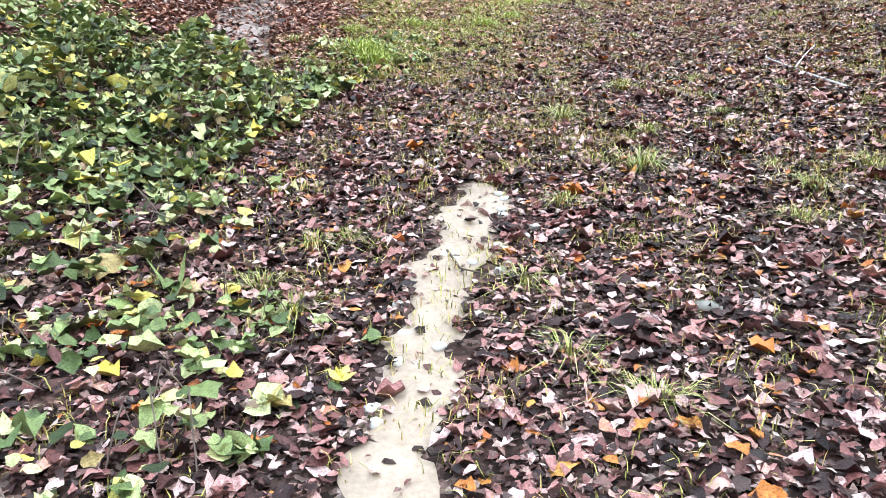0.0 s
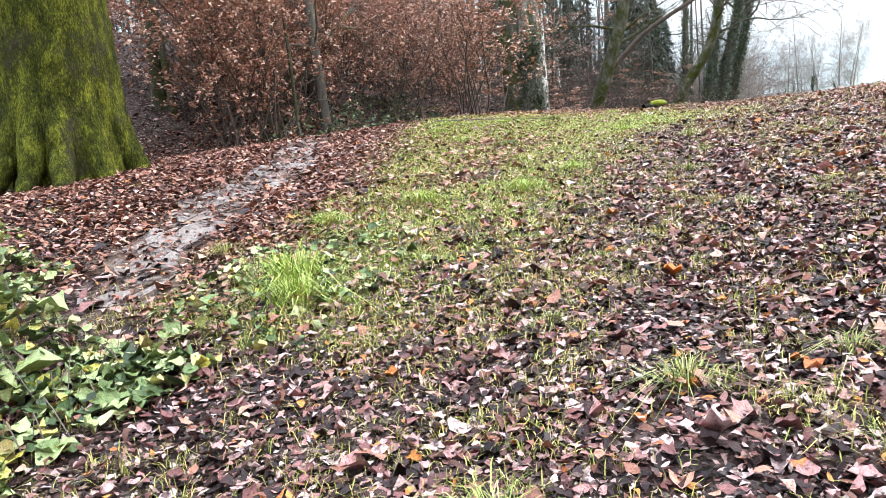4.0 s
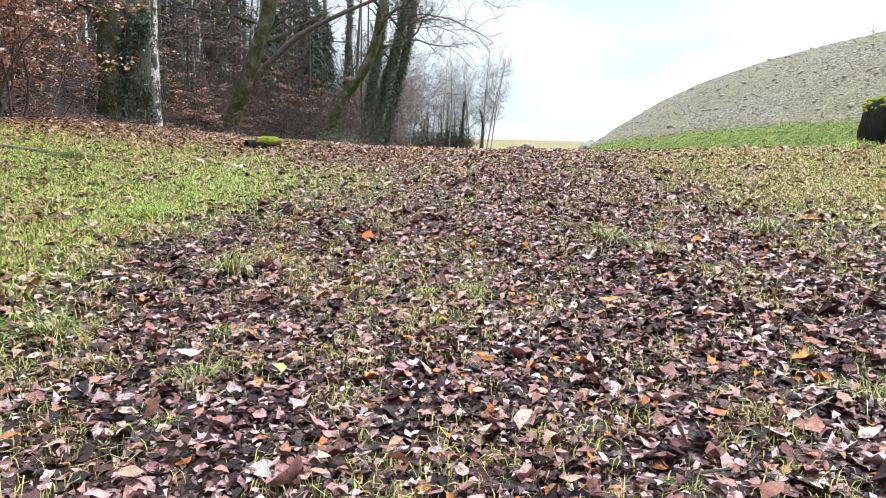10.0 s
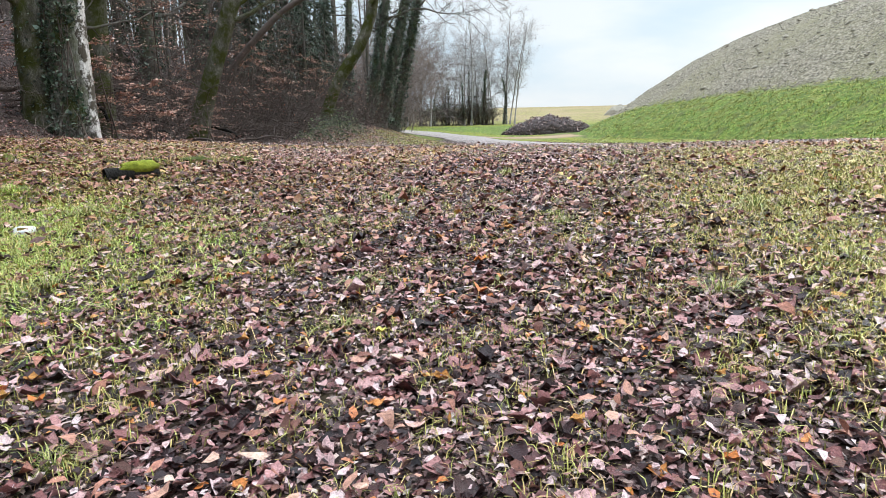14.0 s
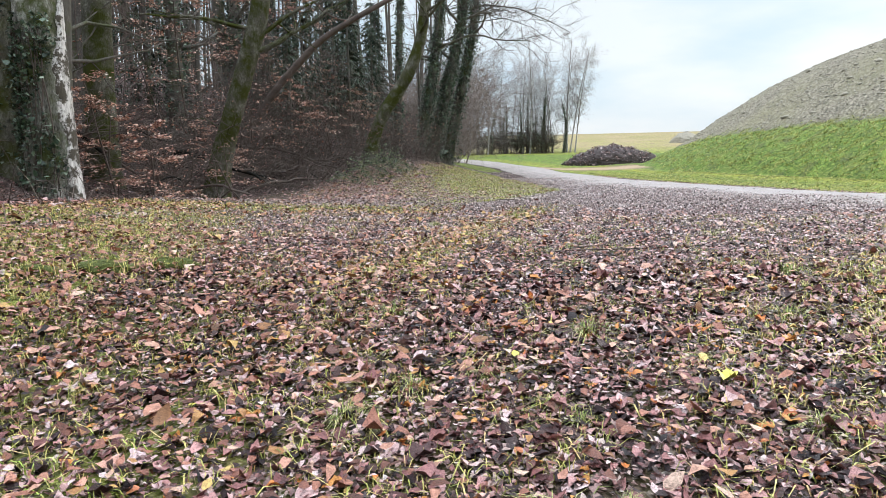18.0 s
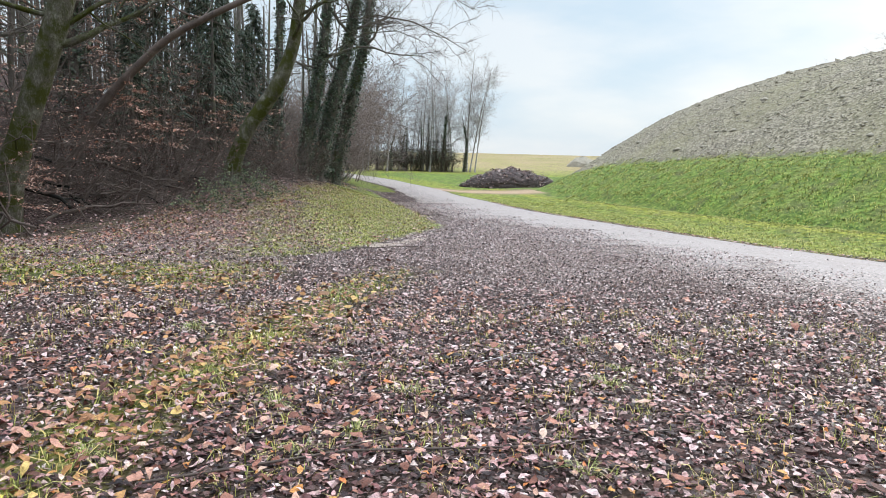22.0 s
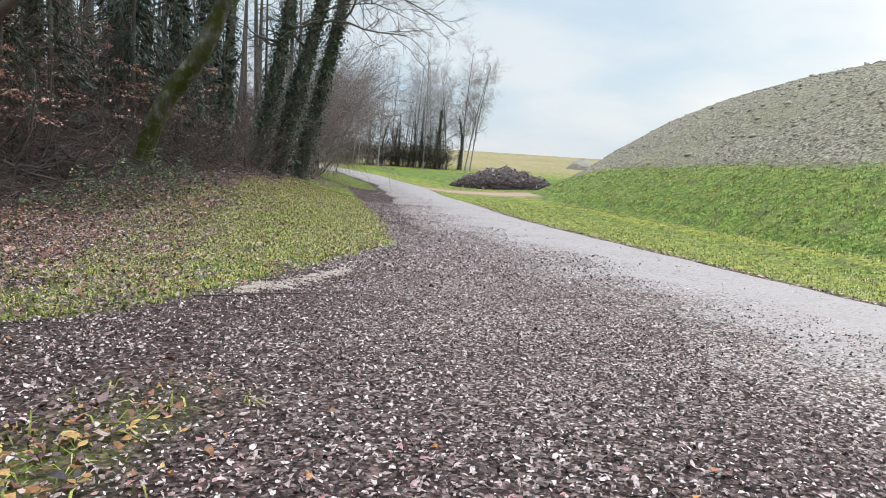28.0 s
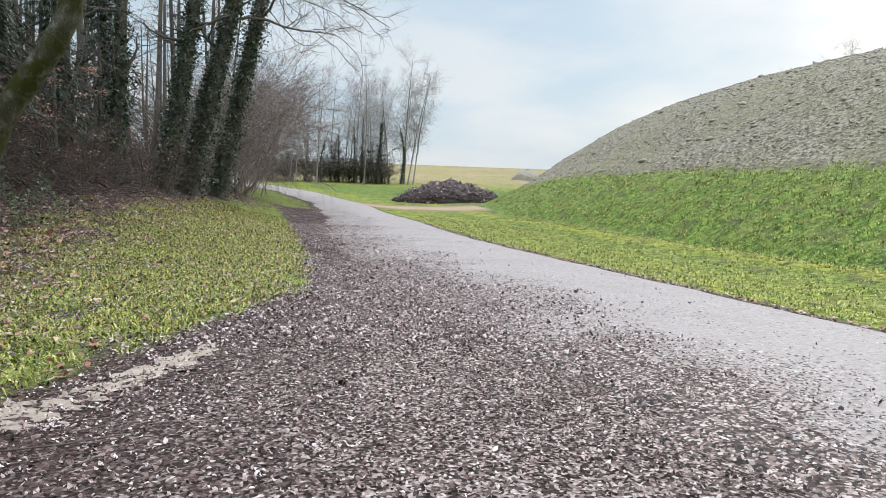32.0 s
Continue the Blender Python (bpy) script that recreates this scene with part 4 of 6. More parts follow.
def tuft_mesh(seed, count, height, width, spread):
    rng = np.random.default_rng(seed)
    a = rng.uniform(0, 2 * math.pi, count)
    r = np.abs(rng.normal(0, spread, count))
    p = np.stack([r * np.cos(a), r * np.sin(a), np.full(count, -0.01)], -1)
    v, q, t = blades(p, height, rng, 1.5, width * 0.8, a + rng.normal(0, 0.7, count))
    return mesh_np("blades", v, q, t, M_LIME if seed == 3 else M_SEDGE)


TUFTS = []
for seed, count, h, w, sp in ((1, 130, 0.15, 0.0032, 0.05), (2, 90, 0.11, 0.003, 0.05), (3, 300, 0.17, 0.0036, 0.12), (4, 60, 0.085, 0.0028, 0.04)):
    TUFTS.append(tuft_mesh(seed, count, h, w, sp))


def grass_tuft(x, y, kind, turn, size=1.0):
    ob = new("grass_tuft", TUFTS[kind])
    ob.matrix_world = pose(x, y, float(land(x, y)), 0, 0, turn) @ Matrix.Scale(size, 4)
    return tagged(ob, "green tuft of long grass among fallen leaves", "grass", "grass tufts on the path")


for x, y, k, s in ((0.54, 4.56, 0, 1.0), (1.13, 3.65, 0, 1.1), (0.92, 5.53, 0, 0.9), (-2.7, 6.66, 1, 1.2), (-1.8, 6.4, 2, 1.3), (-1.5, 6.1, 2, 1.1), (1.14, 4.3, 1, 1.0), (3.66, 13.22, 0, 1.0), (2.49, 13.17, 0, 0.95), (-0.13, 12.38, 0, 1.1), (1.5, 5.9, 1, 1.0), (0.2, 6.0, 1, 0.9), (0.7, 2.2, 3, 1.2), (0.95, 1.7, 3, 1.2), (1.25, 1.5, 1, 0.9), (2.0, 3.4, 1, 1.0), (-1.1, 8.9, 2, 0.9), (-0.9, 9.9, 2, 0.8), (-1.9, 8.4, 2, 0.9), (-2.4, 7.6, 2, 0.8), (0.3, 9.6, 0, 0.8), (0.9, 8.2, 1, 0.9), (2.6, 9.4, 1, 1.0), (3.0, 10.6, 1, 1.0), (-0.6, 11.2, 0, 0.9), (1.2, 12.0, 1, 0.9), (-1.3, 13.7, 2, 0.8), (3.4, 15.0, 1, 1.1), (0.4, 13.6, 1, 0.8), (1.4, 15.6, 1, 0.9), (0.8, 16.4, 1, 0.9), (4.2, 16.8, 0, 0.9), (-1.4, 17.3, 0, 1.0), (-2.6, 18.0, 2, 0.8), (7.0, 18.2, 2, 1.0), (7.3, 17.6, 2, 0.9), (2.2, 17.4, 3, 1.2), (3.6, 19.6, 3, 1.3), (5.0, 20.5, 1, 1.0), (-2.2, 22.0, 1, 1.0), (2.2, 40.0, 1, 1.3), (2.1, 41.2, 2, 0.7), (-0.9, 30.6, 1, 1.1), (0.5, 24.6, 1, 0.9), (1.4, 26.6, 1, 0.9), (6.4, 15.6, 2, 0.9), (6.9, 15.0, 2, 0.8), (6.2, 14.7, 2, 0.7), (7.4, 15.9, 2, 0.9), (-4.4, 13.4, 2, 0.8), (-3.4, 12.2, 2, 0.8), (-4.9, 14.6, 2, 0.9), (-3.9, 15.2, 2, 0.8)):
    grass_tuft(x, y, k, 77 * x + 41 * y, s)
rng = np.random.default_rng(31)
for _ in range(110):
    y = rng.uniform(1.5, 24)
    x = track_x(y) + rng.normal(0, 2.6)
    if not on_sand(np.array(x), np.array(y)):
        grass_tuft(x, y, int(rng.choice([1, 3, 3, 1])), rng.uniform(0, 360), rng.uniform(0.6, 1.1))


# ---- single bright leaves ----
def one_leaf(seed, shape):
    v, t = leaves(np.zeros((1, 3)), 1.0, np.random.default_rng(seed), 0.25, shape)
    return v, t


M_ORANGE = noise_mat("orange_leaf", ((0.3, (0.4, 0.11, 0.02)), (0.7, (0.62, 0.22, 0.05))), 30.0, 0.4, 0.3, 0.003)
M_PINK = noise_mat("pinkish_leaf", ((0.3, (0.4, 0.22, 0.19)), (0.7, (0.62, 0.42, 0.38))), 30.0, 0.35, 0.3, 0.003)
M_YELLOW = noise_mat("yellow_leaf", ((0.3, (0.5, 0.4, 0.04)), (0.7, (0.68, 0.6, 0.16))), 30.0, 0.4, 0.3, 0.003)
LEAF_KINDS = {}
for key, m in (("orange", M_ORANGE), ("pinkish", M_PINK), ("yellow", M_YELLOW)):
    LEAF_KINDS[key] = [mesh_np("leaf", one_leaf(s, sh)[0], None, one_leaf(s, sh)[1], m) for s, sh in ((41, "lobed"), (42, "oval"), (43, "lobed"))]


def fallen_leaf(x, y, key, which, turn, size):
    ob = new("fallen_leaf", LEAF_KINDS[key][which])
    ob.matrix_world = pose(x, y, float(land(x, y)) + 0.03, 0, 0, turn) @ Matrix.Scale(size, 4)
    return tagged(ob, f"{key} fallen leaf lying on the litter", "leaf", "single bright leaves")


for x, y, key, s in ((1.58, 1.81, "orange", 0.11), (1.7, 9.92, "orange", 0.14), (1.76, 8.92, "orange", 0.12), (0.27, 8.91, "orange", 0.13), (-0.01, 8.01, "orange", 0.12), (0.66, 6.72, "orange", 0.13), (-0.43, 7.69, "orange", 0.13), (0.67, 6.69, "orange", 0.12), (1.54, 9.63, "orange", 0.12), (3.0, 18.53, "yellow", 0.12), (2.87, 19.26, "orange", 0.15), (-0.86, 2.54, "yellow", 0.13), (-0.31, 3.73, "orange", 0.14), (-0.6, 1.2, "yellow", 0.12), (1.2, 1.45, "pinkish", 0.14), (0.93, 9.07, "pinkish", 0.12)):
    fallen_leaf(x, y, key, int(x * 10) % 3, 130 * x + 70 * y, s)
rng = np.random.default_rng(33)
for _ in range(80):
    y = rng.uniform(0.5, 24)
    x = track_x(y) + rng.normal(0, 2.2)
    fallen_leaf(x, y, str(rng.choice(["orange", "pinkish", "pinkish", "orange", "yellow"])), int(rng.integers(3)), rng.uniform(0, 360), rng.uniform(0.065, 0.1))


# ---- trees ----
def limb_path(start, way, length, rng, steps=6, wander=0.22, droop=0.0):
    p, d = [np.array(start, float)], np.array(way, float) / np.linalg.norm(way)
    for k in range(steps):
        d = d + rng.normal(0, wander, 3) + np.array([0, 0, -droop])
        d /= np.linalg.norm(d)
        p.append(p[-1] + d * length / steps)
    return np.array(p)


def branch_out(paths, radii, rng, subs, sub_len, twigs, twig_len, limbs, twig, droop=0.02, twig_r=0.005):
    """Limbs along paths, with branches on them and twigs on those; gives back where the twigs end."""
    ends = []
    for p, r in zip(paths, radii):
        bough = Heap()
        limbs.append(bough)
        rr = np.linspace(r, r * 0.25, len(p))
        v, q, t = tube(p, rr, 6, 0.05, int(rng.integers(1e6)))
        bough.add(v, q, t)
        main = p[-1] - p[0]
        for _ in range(subs):
            f = rng.uniform(0.25, 1) * (len(p) - 1)
            k = min(int(f), len(p) - 2)
            at = p[k] + (p[k + 1] - p[k]) * (f - k)
            way = main / np.linalg.norm(main) * 0.6 + rng.normal(0, 0.6, 3) + np.array([0, 0, 0.15])
            s = limb_path(at, way, sub_len * rng.uniform(0.5, 1.2), rng, 4, 0.25, droop)
            w = np.linspace(rr[k] * 0.45, twig_r * 1.2, 5)
            (bough if r > 0.031 else twig).add(*prisms(s[:-1], s[1:], w[:-1], w[1:], 4))
            for _ in range(twigs):
                g = rng.uniform(0.2, 1) * 4
                j = min(int(g), 3)
                o = s[j] + (s[j + 1] - s[j]) * (g - j)
                tw = limb_path(o, (s[-1] - s[0]) / np.linalg.norm(s[-1] - s[0]) * 0.8 + rng.normal(0, 0.5, 3), twig_len * rng.uniform(0.5, 1.3), rng, 2, 0.3, droop)
                ww = np.array([twig_r, twig_r * 0.7, twig_r * 0.4])
                twig.add(*prisms(tw[:-1], tw[1:], ww[:-1], ww[1:], 3))
                ends.extend(tw[1:])
    return np.array(ends)


def stand(name, points, radii, label, group="", bark=None, flare=0.5, sides=18, rough=0.06, limbs=0, limb_len=4.0, limb_from=0.45, subs=5, sub_len=1.6, twigs=5, twig_len=0.7, seed=1, ivy=0, ivy_r=0.18, ivy_size=0.09, extra=(), twig_mat=None, leafed=0, leaf_m=None, sway=(0, 0, 0), twig_r=0.006, category="tree", steps=40):
    """One tree: a trunk along points, limbs and twigs, and where wanted a coat of ivy or leaves."""
    rng = np.random.default_rng(seed)
    base = np.array(points[0], float)
    pts = np.asarray(points, float) - base
    s = np.linspace(0, 1, len(pts))
    f = np.linspace(0, 1, steps) ** 1.15
    line = np.stack([np.interp(f, s, pts[:, k]) for k in range(3)], -1)
    for _ in range(4):
        line[1:-1] = (line[:-2] + 2 * line[1:-1] + line[2:]) / 4
    rad = np.interp(f, s, radii)
    line[0] += (0, 0, -0.25 - 0.6 * radii[0])
    ob = thing(name, base, label, category, group)
    part("trunk", mesh_np("trunk", *tube(line, rad, sides, rough, seed, flare), bark or M_BARK, True), ob)
    lh, th = [], Heap()
    paths, rs = [], []
    for _ in range(limbs):
        h = rng.uniform(limb_from, 0.98)
        k = int(h * (steps - 1))
        a = rng.uniform(0, 2 * math.pi)
        way = np.array([math.cos(a), math.sin(a), rng.uniform(0.1, 0.9)]) + np.array(sway)
        paths.append(limb_path(line[k], way, limb_len * rng.uniform(0.5, 1.2) * (1.25 - 0.6 * h), rng, 6, 0.2, -0.03))
        rs.append(max(0.02, rad[k] * rng.uniform(0.25, 0.45)))
    for p, r in extra:
        paths.append(np.asarray(p, float) - base)
        rs.append(r)
    if paths:
        ends = branch_out(paths, rs, rng, subs, sub_len, twigs, twig_len, lh, th, 0.02, twig_r)
        for bough in lh:
            part("limb", bough.mesh("limb", bark or M_BARK), ob)
        tagged(part("twig_spray", th.mesh("twig_spray", twig_mat or M_TWIG), ob), kind="stuff")
        if leafed and len(ends):
            c = ends[rng.integers(0, len(ends), leafed)] + rng.normal(0, 0.05, (leafed, 3))
            v, t = leaves(c, 0.075, rng, 0.9)
            tagged(part("leafage", mesh_np("leafage", v, None, t, leaf_m or M_COPPER), ob, "withered leaves still hanging"), kind="stuff")
    if ivy:
        h = rng.uniform(0.0, 0.86, ivy)
        k = np.minimum((h * (steps - 1)).astype(int), steps - 2)
        a = rng.uniform(0, 2 * math.pi, ivy)
        lump = 0.6 + 0.5 * np.sin(3 * a + 9 * h) + 0.4 * np.sin(23 * h + 2 * a)
        rr = rad[k] + np.abs(rng.normal(0, ivy_r * 0.55, ivy)) * np.clip(lump, 0.2, 1.4) + 0.02
        c = line[k] + rng.uniform(0, 1, ivy)[:, None] * (line[k + 1] - line[k]) + np.stack([np.cos(a) * rr, np.sin(a) * rr, rng.normal(0, 0.1, ivy)], -1)
        v, t = leaves(c, ivy_size * np.exp(rng.normal(0, 0.25, ivy)), rng, 1.1)
        tagged(part("ivy_coat", mesh_np("ivy_coat", v, None, t, M_IVY), ob, "dark green climbing ivy"), kind="stuff")
    return ob


def g(x, y):
    return float(land(x, y))


# The old tree by the start, with mossy root flares.
stand("mossy_tree", ((-8.15, 9.1, g(-8.15, 9.1)), (-8.2, 9.1, 4.4), (-8.3, 9.1, 9.0), (-8.5, 9.3, 16)), (0.8, 0.77, 0.62, 0.35), "massive old tree trunk thick with green moss", bark=M_MOSS_TRUNK, flare=0.16, sides=56, rough=0.05, limbs=10, limb_len=6, limb_from=0.6, seed=3, steps=80)
for k, (x, y, r, lean) in enumerate(((-11.4, 13.5, 0.16, 0.15), (-10.95, 13.45, 0.085, -0.5), (-9.3, 14.6, 0.06, 0.2), (-7.9, 13.9, 0.035, -0.2))):
    stand("slender_tree", ((x, y, g(x, y)), (x + lean, y, g(x, y) + 6), (x + 2 * lean, y, g(x, y) + 14)), (r, r * 0.8, r * 0.3), "slender dark trunk among copper beech shrubs", "slender trees of the wood", bark=M_MOSSY, flare=0.4, sides=14, limbs=6, limb_len=2.5, limb_from=0.3, seed=30 + k, steps=24, leafed=300)
old_tree = [ob for ob in bpy.data.objects if ob.name == "mossy_tree"][0]
for k, (a, far) in enumerate(((-12, 1.12), (-40, 1.2), (-66, 1.05), (-95, 1.15), (-125, 1.05), (25, 1.1), (70, 1.1), (170, 1.1))):
    c, s = math.cos(math.radians(a)), math.sin(math.radians(a))
    p = [(c * r, s * r, z) for r, z in ((0.5, 1.5), (0.66, 0.85), (0.82, 0.4), (far * 0.9, 0.06), (far * 1.1, -0.2))]
    p = np.array([np.interp(np.linspace(0, 4, 14), range(5), [q[j] for q in p]) for j in range(3)]).T
    part("root", mesh_np("root", *tube(p, np.linspace(0.24, 0.12, 14), 12, 0.09, 40 + k), M_MOSS_TRUNK, True), old_tree)
# The pair with the dead pale face and ivy.
pale = stand("pale_tree", ((-8.15, 28.0, g(-8.15, 28)), (-8.12, 28.0, 5.0), (-8.2, 28, 9.0), (-8.4, 28.2, 18)), (0.47, 0.43, 0.38, 0.22), "old tree with bare pale dead bark and climbing ivy", bark=M_LICHEN, flare=0.15, sides=30, limbs=9, limb_len=5, limb_from=0.55, seed=4)
stand("mossy_tree", ((-8.85, 28.05, g(-8.85, 28.05)), (-8.9, 28.05, 6.0), (-9.2, 28.2, 17)), (0.52, 0.45, 0.22), "mossy trunk beside the pale dead tree", bark=M_MOSSY, flare=0.15, sides=24, limbs=8, limb_len=5, limb_from=0.5, seed=5, ivy=700, ivy_r=0.08)

stand("mossy_tree", ((-9.9, 32.1, g(-9.9, 32.1)), (-9.75, 32.1, 6.0), (-9.6, 32.2, 10), (-9.3, 32.4, 19)), (0.42, 0.36, 0.33, 0.16), "grey-green trunk standing behind the pale dead tree", bark=M_MOSSY, flare=0.3, sides=22, limbs=8, limb_len=4, limb_from=0.5, seed=25)


def ivy_patch(name, centre, radius, z0, z1, a0, a1, n, seed, label):
    """Ivy that climbs one side of a trunk."""
    rng = np.random.default_rng(seed)
    h = rng.uniform(0, 1, n)
    a = np.radians(rng.uniform(a0, a1, n) + 18 * np.sin(9 * h))
    r = radius + np.abs(rng.normal(0, 0.05, n)) + 0.02 + 0.16 * np.exp(-h * 4)
    c = np.stack([centre[0] + r * np.cos(a), centre[1] + r * np.sin(a), z0 + (z1 - z0) * h], -1)
    v, t = leaves(c, 0.085 * np.exp(rng.normal(0, 0.3, n)), rng, 1.2)
    ob = thing(name, (centre[0], centre[1], z0), label, "ivy")
    tagged(part("leafage", mesh_np("leafage", v - np.array([centre[0], centre[1], z0]), None, t, M_IVY), ob), kind="stuff")
    st = rng.uniform(a0, a1, 9)
    for s in st:
        zz = np.linspace(z0 - 0.1, z1 - 0.3, 14)
        aa = np.radians(s + 12 * np.sin(zz * 1.3 + s))
        p = np.stack([(radius + 0.03) * np.cos(aa), (radius + 0.03) * np.sin(aa), zz - z0], -1)
        part("stem", mesh_np("stem", *tube(p, np.full(14, 0.013), 5, 0.1), M_TWIG), ob)
    return ob


ivy_patch("ivy", (-8.13, 28.0), 0.47, g(-8.1, 27.5), 6.4, 215, 318, 1250, 6, "dark ivy climbing the pale dead trunk")


def bare_face(owner, line, radii, a0, a1, label):
    """A long strip of bare pale wood on one side of a trunk."""
    base = np.array(owner.location)
    zz = np.linspace(-0.3, 4.6, 60)
    rng = np.random.default_rng(17)
    f = np.linspace(0, 1, 10)
    rr = np.interp(zz, (0, 0.6, 2.5, 6), radii) + 0.022
    lo = a0 + 7 * np.sin(zz * 2.1) + 5 * np.sin(zz * 6.3 + 1) + rng.normal(0, 3, len(zz)) + (a1 - a0 - 4) * np.clip((zz - 2.6) / 2, 0, 1)
    ang = np.radians(lo[:, None] + (a1 - lo)[:, None] * f[None])
    rad = rr[:, None] + 0.025 * np.sin(f * math.pi)[None] - 0.06 * (np.abs(f - 0.5) > 0.45)[None] + rng.normal(0, 0.004, ang.shape)
    x, y = rad * np.cos(ang) + np.interp(zz, (0, 6), line)[:, None], rad * np.sin(ang)
    v = np.stack([x, y, zz[:, None] + 0 * x], -1)
    i = np.arange(ang.size).reshape(ang.shape)
    q = np.stack([i[:-1, :-1], i[:-1, 1:], i[1:, 1:], i[1:, :-1]], -1).reshape(-1, 4)
    return part("bare_wood", mesh_np("bare_wood", v.reshape(-1, 3), q, None, M_PALE, True), owner, label)


bare_face(pale, (0.0, 0.02), (0.54, 0.5, 0.46, 0.43), -24, 30, "bare pale weathered wood")

# The leaning mossy trees along the edge of the wood.
stand("leaning_tree", ((-8.15, 34.8, g(-8.15, 34.8)), (-7.92, 34.8, 3.2), (-7.6, 34.8, 4.2), (-7.0, 34.8, 5.8), (-6.4, 34.8, 7.4), (-6.0, 34.8, 9.5), (-5.4, 34.9, 13), (-5.0, 35, 18)), (0.42, 0.33, 0.29, 0.28, 0.26, 0.22, 0.15, 0.07), "leaning tree with a moss-covered trunk at the wood edge", bark=M_MOSSY, flare=0.4, sides=26, limbs=9, limb_len=4.5, limb_from=0.55, seed=7, leafed=120, extra=((((-7.65, 34.8, 4.0), (-7.2, 34.1, 4.3), (-6.6, 33.5, 4.4), (-6.1, 33.1, 4.2)), 0.03), (((-7.6, 34.8, 4.2), (-8.0, 34.2, 4.6), (-8.5, 33.8, 4.6)), 0.025)))
stand("bent_tree", ((-6.35, 46, g(-6.35, 46)), (-6.2, 46, 3.7), (-5.65, 46, 5.1), (-4.4, 46, 6.75), (-3.8, 46, 8.2), (-3.55, 46, 9.8), (-3.2, 46, 12.5), (-2.8, 46, 18)), (0.33, 0.3, 0.28, 0.27, 0.25, 0.22, 0.17, 0.07), "curved leaning tree with mossy lower trunk", bark=M_MOSSY, flare=0.35, sides=24, limbs=10, limb_len=4, limb_from=0.6, seed=8)
stand("arching_tree", ((-10.4, 42, g(-10.4, 42)), (-9.2, 42, 5.85), (-7.05, 42, 7.9), (-4.9, 42, 8.95), (-3.0, 42.2, 9.8), (-1.0, 42.5, 10.2)), (0.2, 0.15, 0.125, 0.1, 0.07, 0.025), "thin bare tree arching out over the verge", limbs=9, limb_len=2.6, limb_from=0.3, seed=9, sides=12, bark=M_TWIG)
stand("leafless_tree", ((-12.75, 36, g(-12.75, 36)), (-12.8, 36, 9), (-12.6, 36, 18)), (0.4, 0.32, 0.15), "straight grey-green forest tree without leaves", "trees of the wood", limbs=8, limb_len=4, seed=10, sides=20)

# The ivy-clad group whose limbs reach out over the lane.
OVER = ((((-5.0, 62.5, 12.3), (-2.6, 62.8, 12.9), (-0.4, 63, 12.6), (1.6, 63, 11.7), (3.0, 63, 10.9)), 0.06), (((-5.2, 62.2, 10.6), (-3.2, 61.6, 11.6), (-1.2, 61.2, 11.7), (0.6, 61, 11.0)), 0.05), (((-4.6, 62.5, 14), (-2.0, 62.8, 15.2), (0.8, 63, 14.8), (3.4, 63.2, 13.4)), 0.055))
stand("ivy_tree", ((-6.3, 62, g(-6.3, 62)), (-5.3, 62, 7), (-4.1, 62, 11.6), (-3.2, 62, 17)), (0.42, 0.36, 0.3, 0.12), "tall tree clad in dense dark ivy", "ivy-clad trees by the lane", limbs=8, limb_len=5, limb_from=0.5, seed=11, ivy=8200, ivy_r=0.36, ivy_size=0.125, extra=OVER, subs=13, sub_len=2.4, twigs=10, twig_len=1.0, sway=(0.5, 0, 0), twig_r=0.008)
stand("ivy_tree", ((-6.75, 60, g(-6.75, 60)), (-6.0, 60, 7), (-5.3, 60, 11), (-4.8, 60, 17)), (0.34, 0.3, 0.25, 0.1), "tall tree clad in dense dark ivy", "ivy-clad trees by the lane", limbs=7, limb_len=4, limb_from=0.5, seed=12, ivy=6200, ivy_r=0.3, ivy_size=0.125, sway=(0.4, 0, 0))
stand("ivy_tree", ((-5.9, 65.5, g(-5.9, 65.5)), (-4.6, 65.5, 8), (-3.7, 65.5, 12), (-3.0, 65.5, 18)), (0.4, 0.34, 0.28, 0.1), "tall tree clad in dense dark ivy", "ivy-clad trees by the lane", limbs=9, limb_len=5, limb_from=0.3, seed=13, ivy=7200, ivy_r=0.45, ivy_size=0.13, subs=7, twigs=7, sway=(0.6, 0, 0))
stand("ivy_tree", ((-7.6, 57, g(-7.6, 57)), (-7.3, 57, 8), (-6.9, 57, 17)), (0.26, 0.22, 0.1), "slender tree clad in dark ivy", "ivy-clad trees by the lane", limbs=7, limb_len=4, limb_from=0.4, seed=14, ivy=3000, ivy_r=0.28, ivy_size=0.14)
stand("ivy_tree", ((-12.3, 45.5, g(-12.3, 45.5)), (-12.3, 45.5, 9), (-12.2, 45.5, 16)), (0.3, 0.26, 0.12), "dark evergreen ivy mass on a forest tree", "ivy-clad trees by the lane", limbs=8, limb_len=2.5, limb_from=0.3, seed=15, ivy=2600, ivy_r=0.6, ivy_size=0.13)
stand("ivy_tree", ((-12.2, 40, g(-12.2, 40)), (-12.1, 40, 10), (-11.8, 40, 17)), (0.3, 0.26, 0.12), "dark evergreen ivy mass on a forest tree", "ivy-clad trees by the lane", limbs=8, limb_len=2.5, limb_from=0.3, seed=16, ivy=2400, ivy_r=0.6, ivy_size=0.13)


# ---- the wood behind: bare trees, copied ----
def place_copies(models, places, seed):
    rng = np.random.default_rng(seed)
    for n, (x, y) in enumerate(places):
        ob = copy_thing(models[n % len(models)], pose(x, y, g(x, y) - 0.05, rng.normal(0, 2.5), rng.normal(0, 2.5), rng.uniform(0, 360)))
        ob.scale = (rng.uniform(0.8, 1.2),) * 3


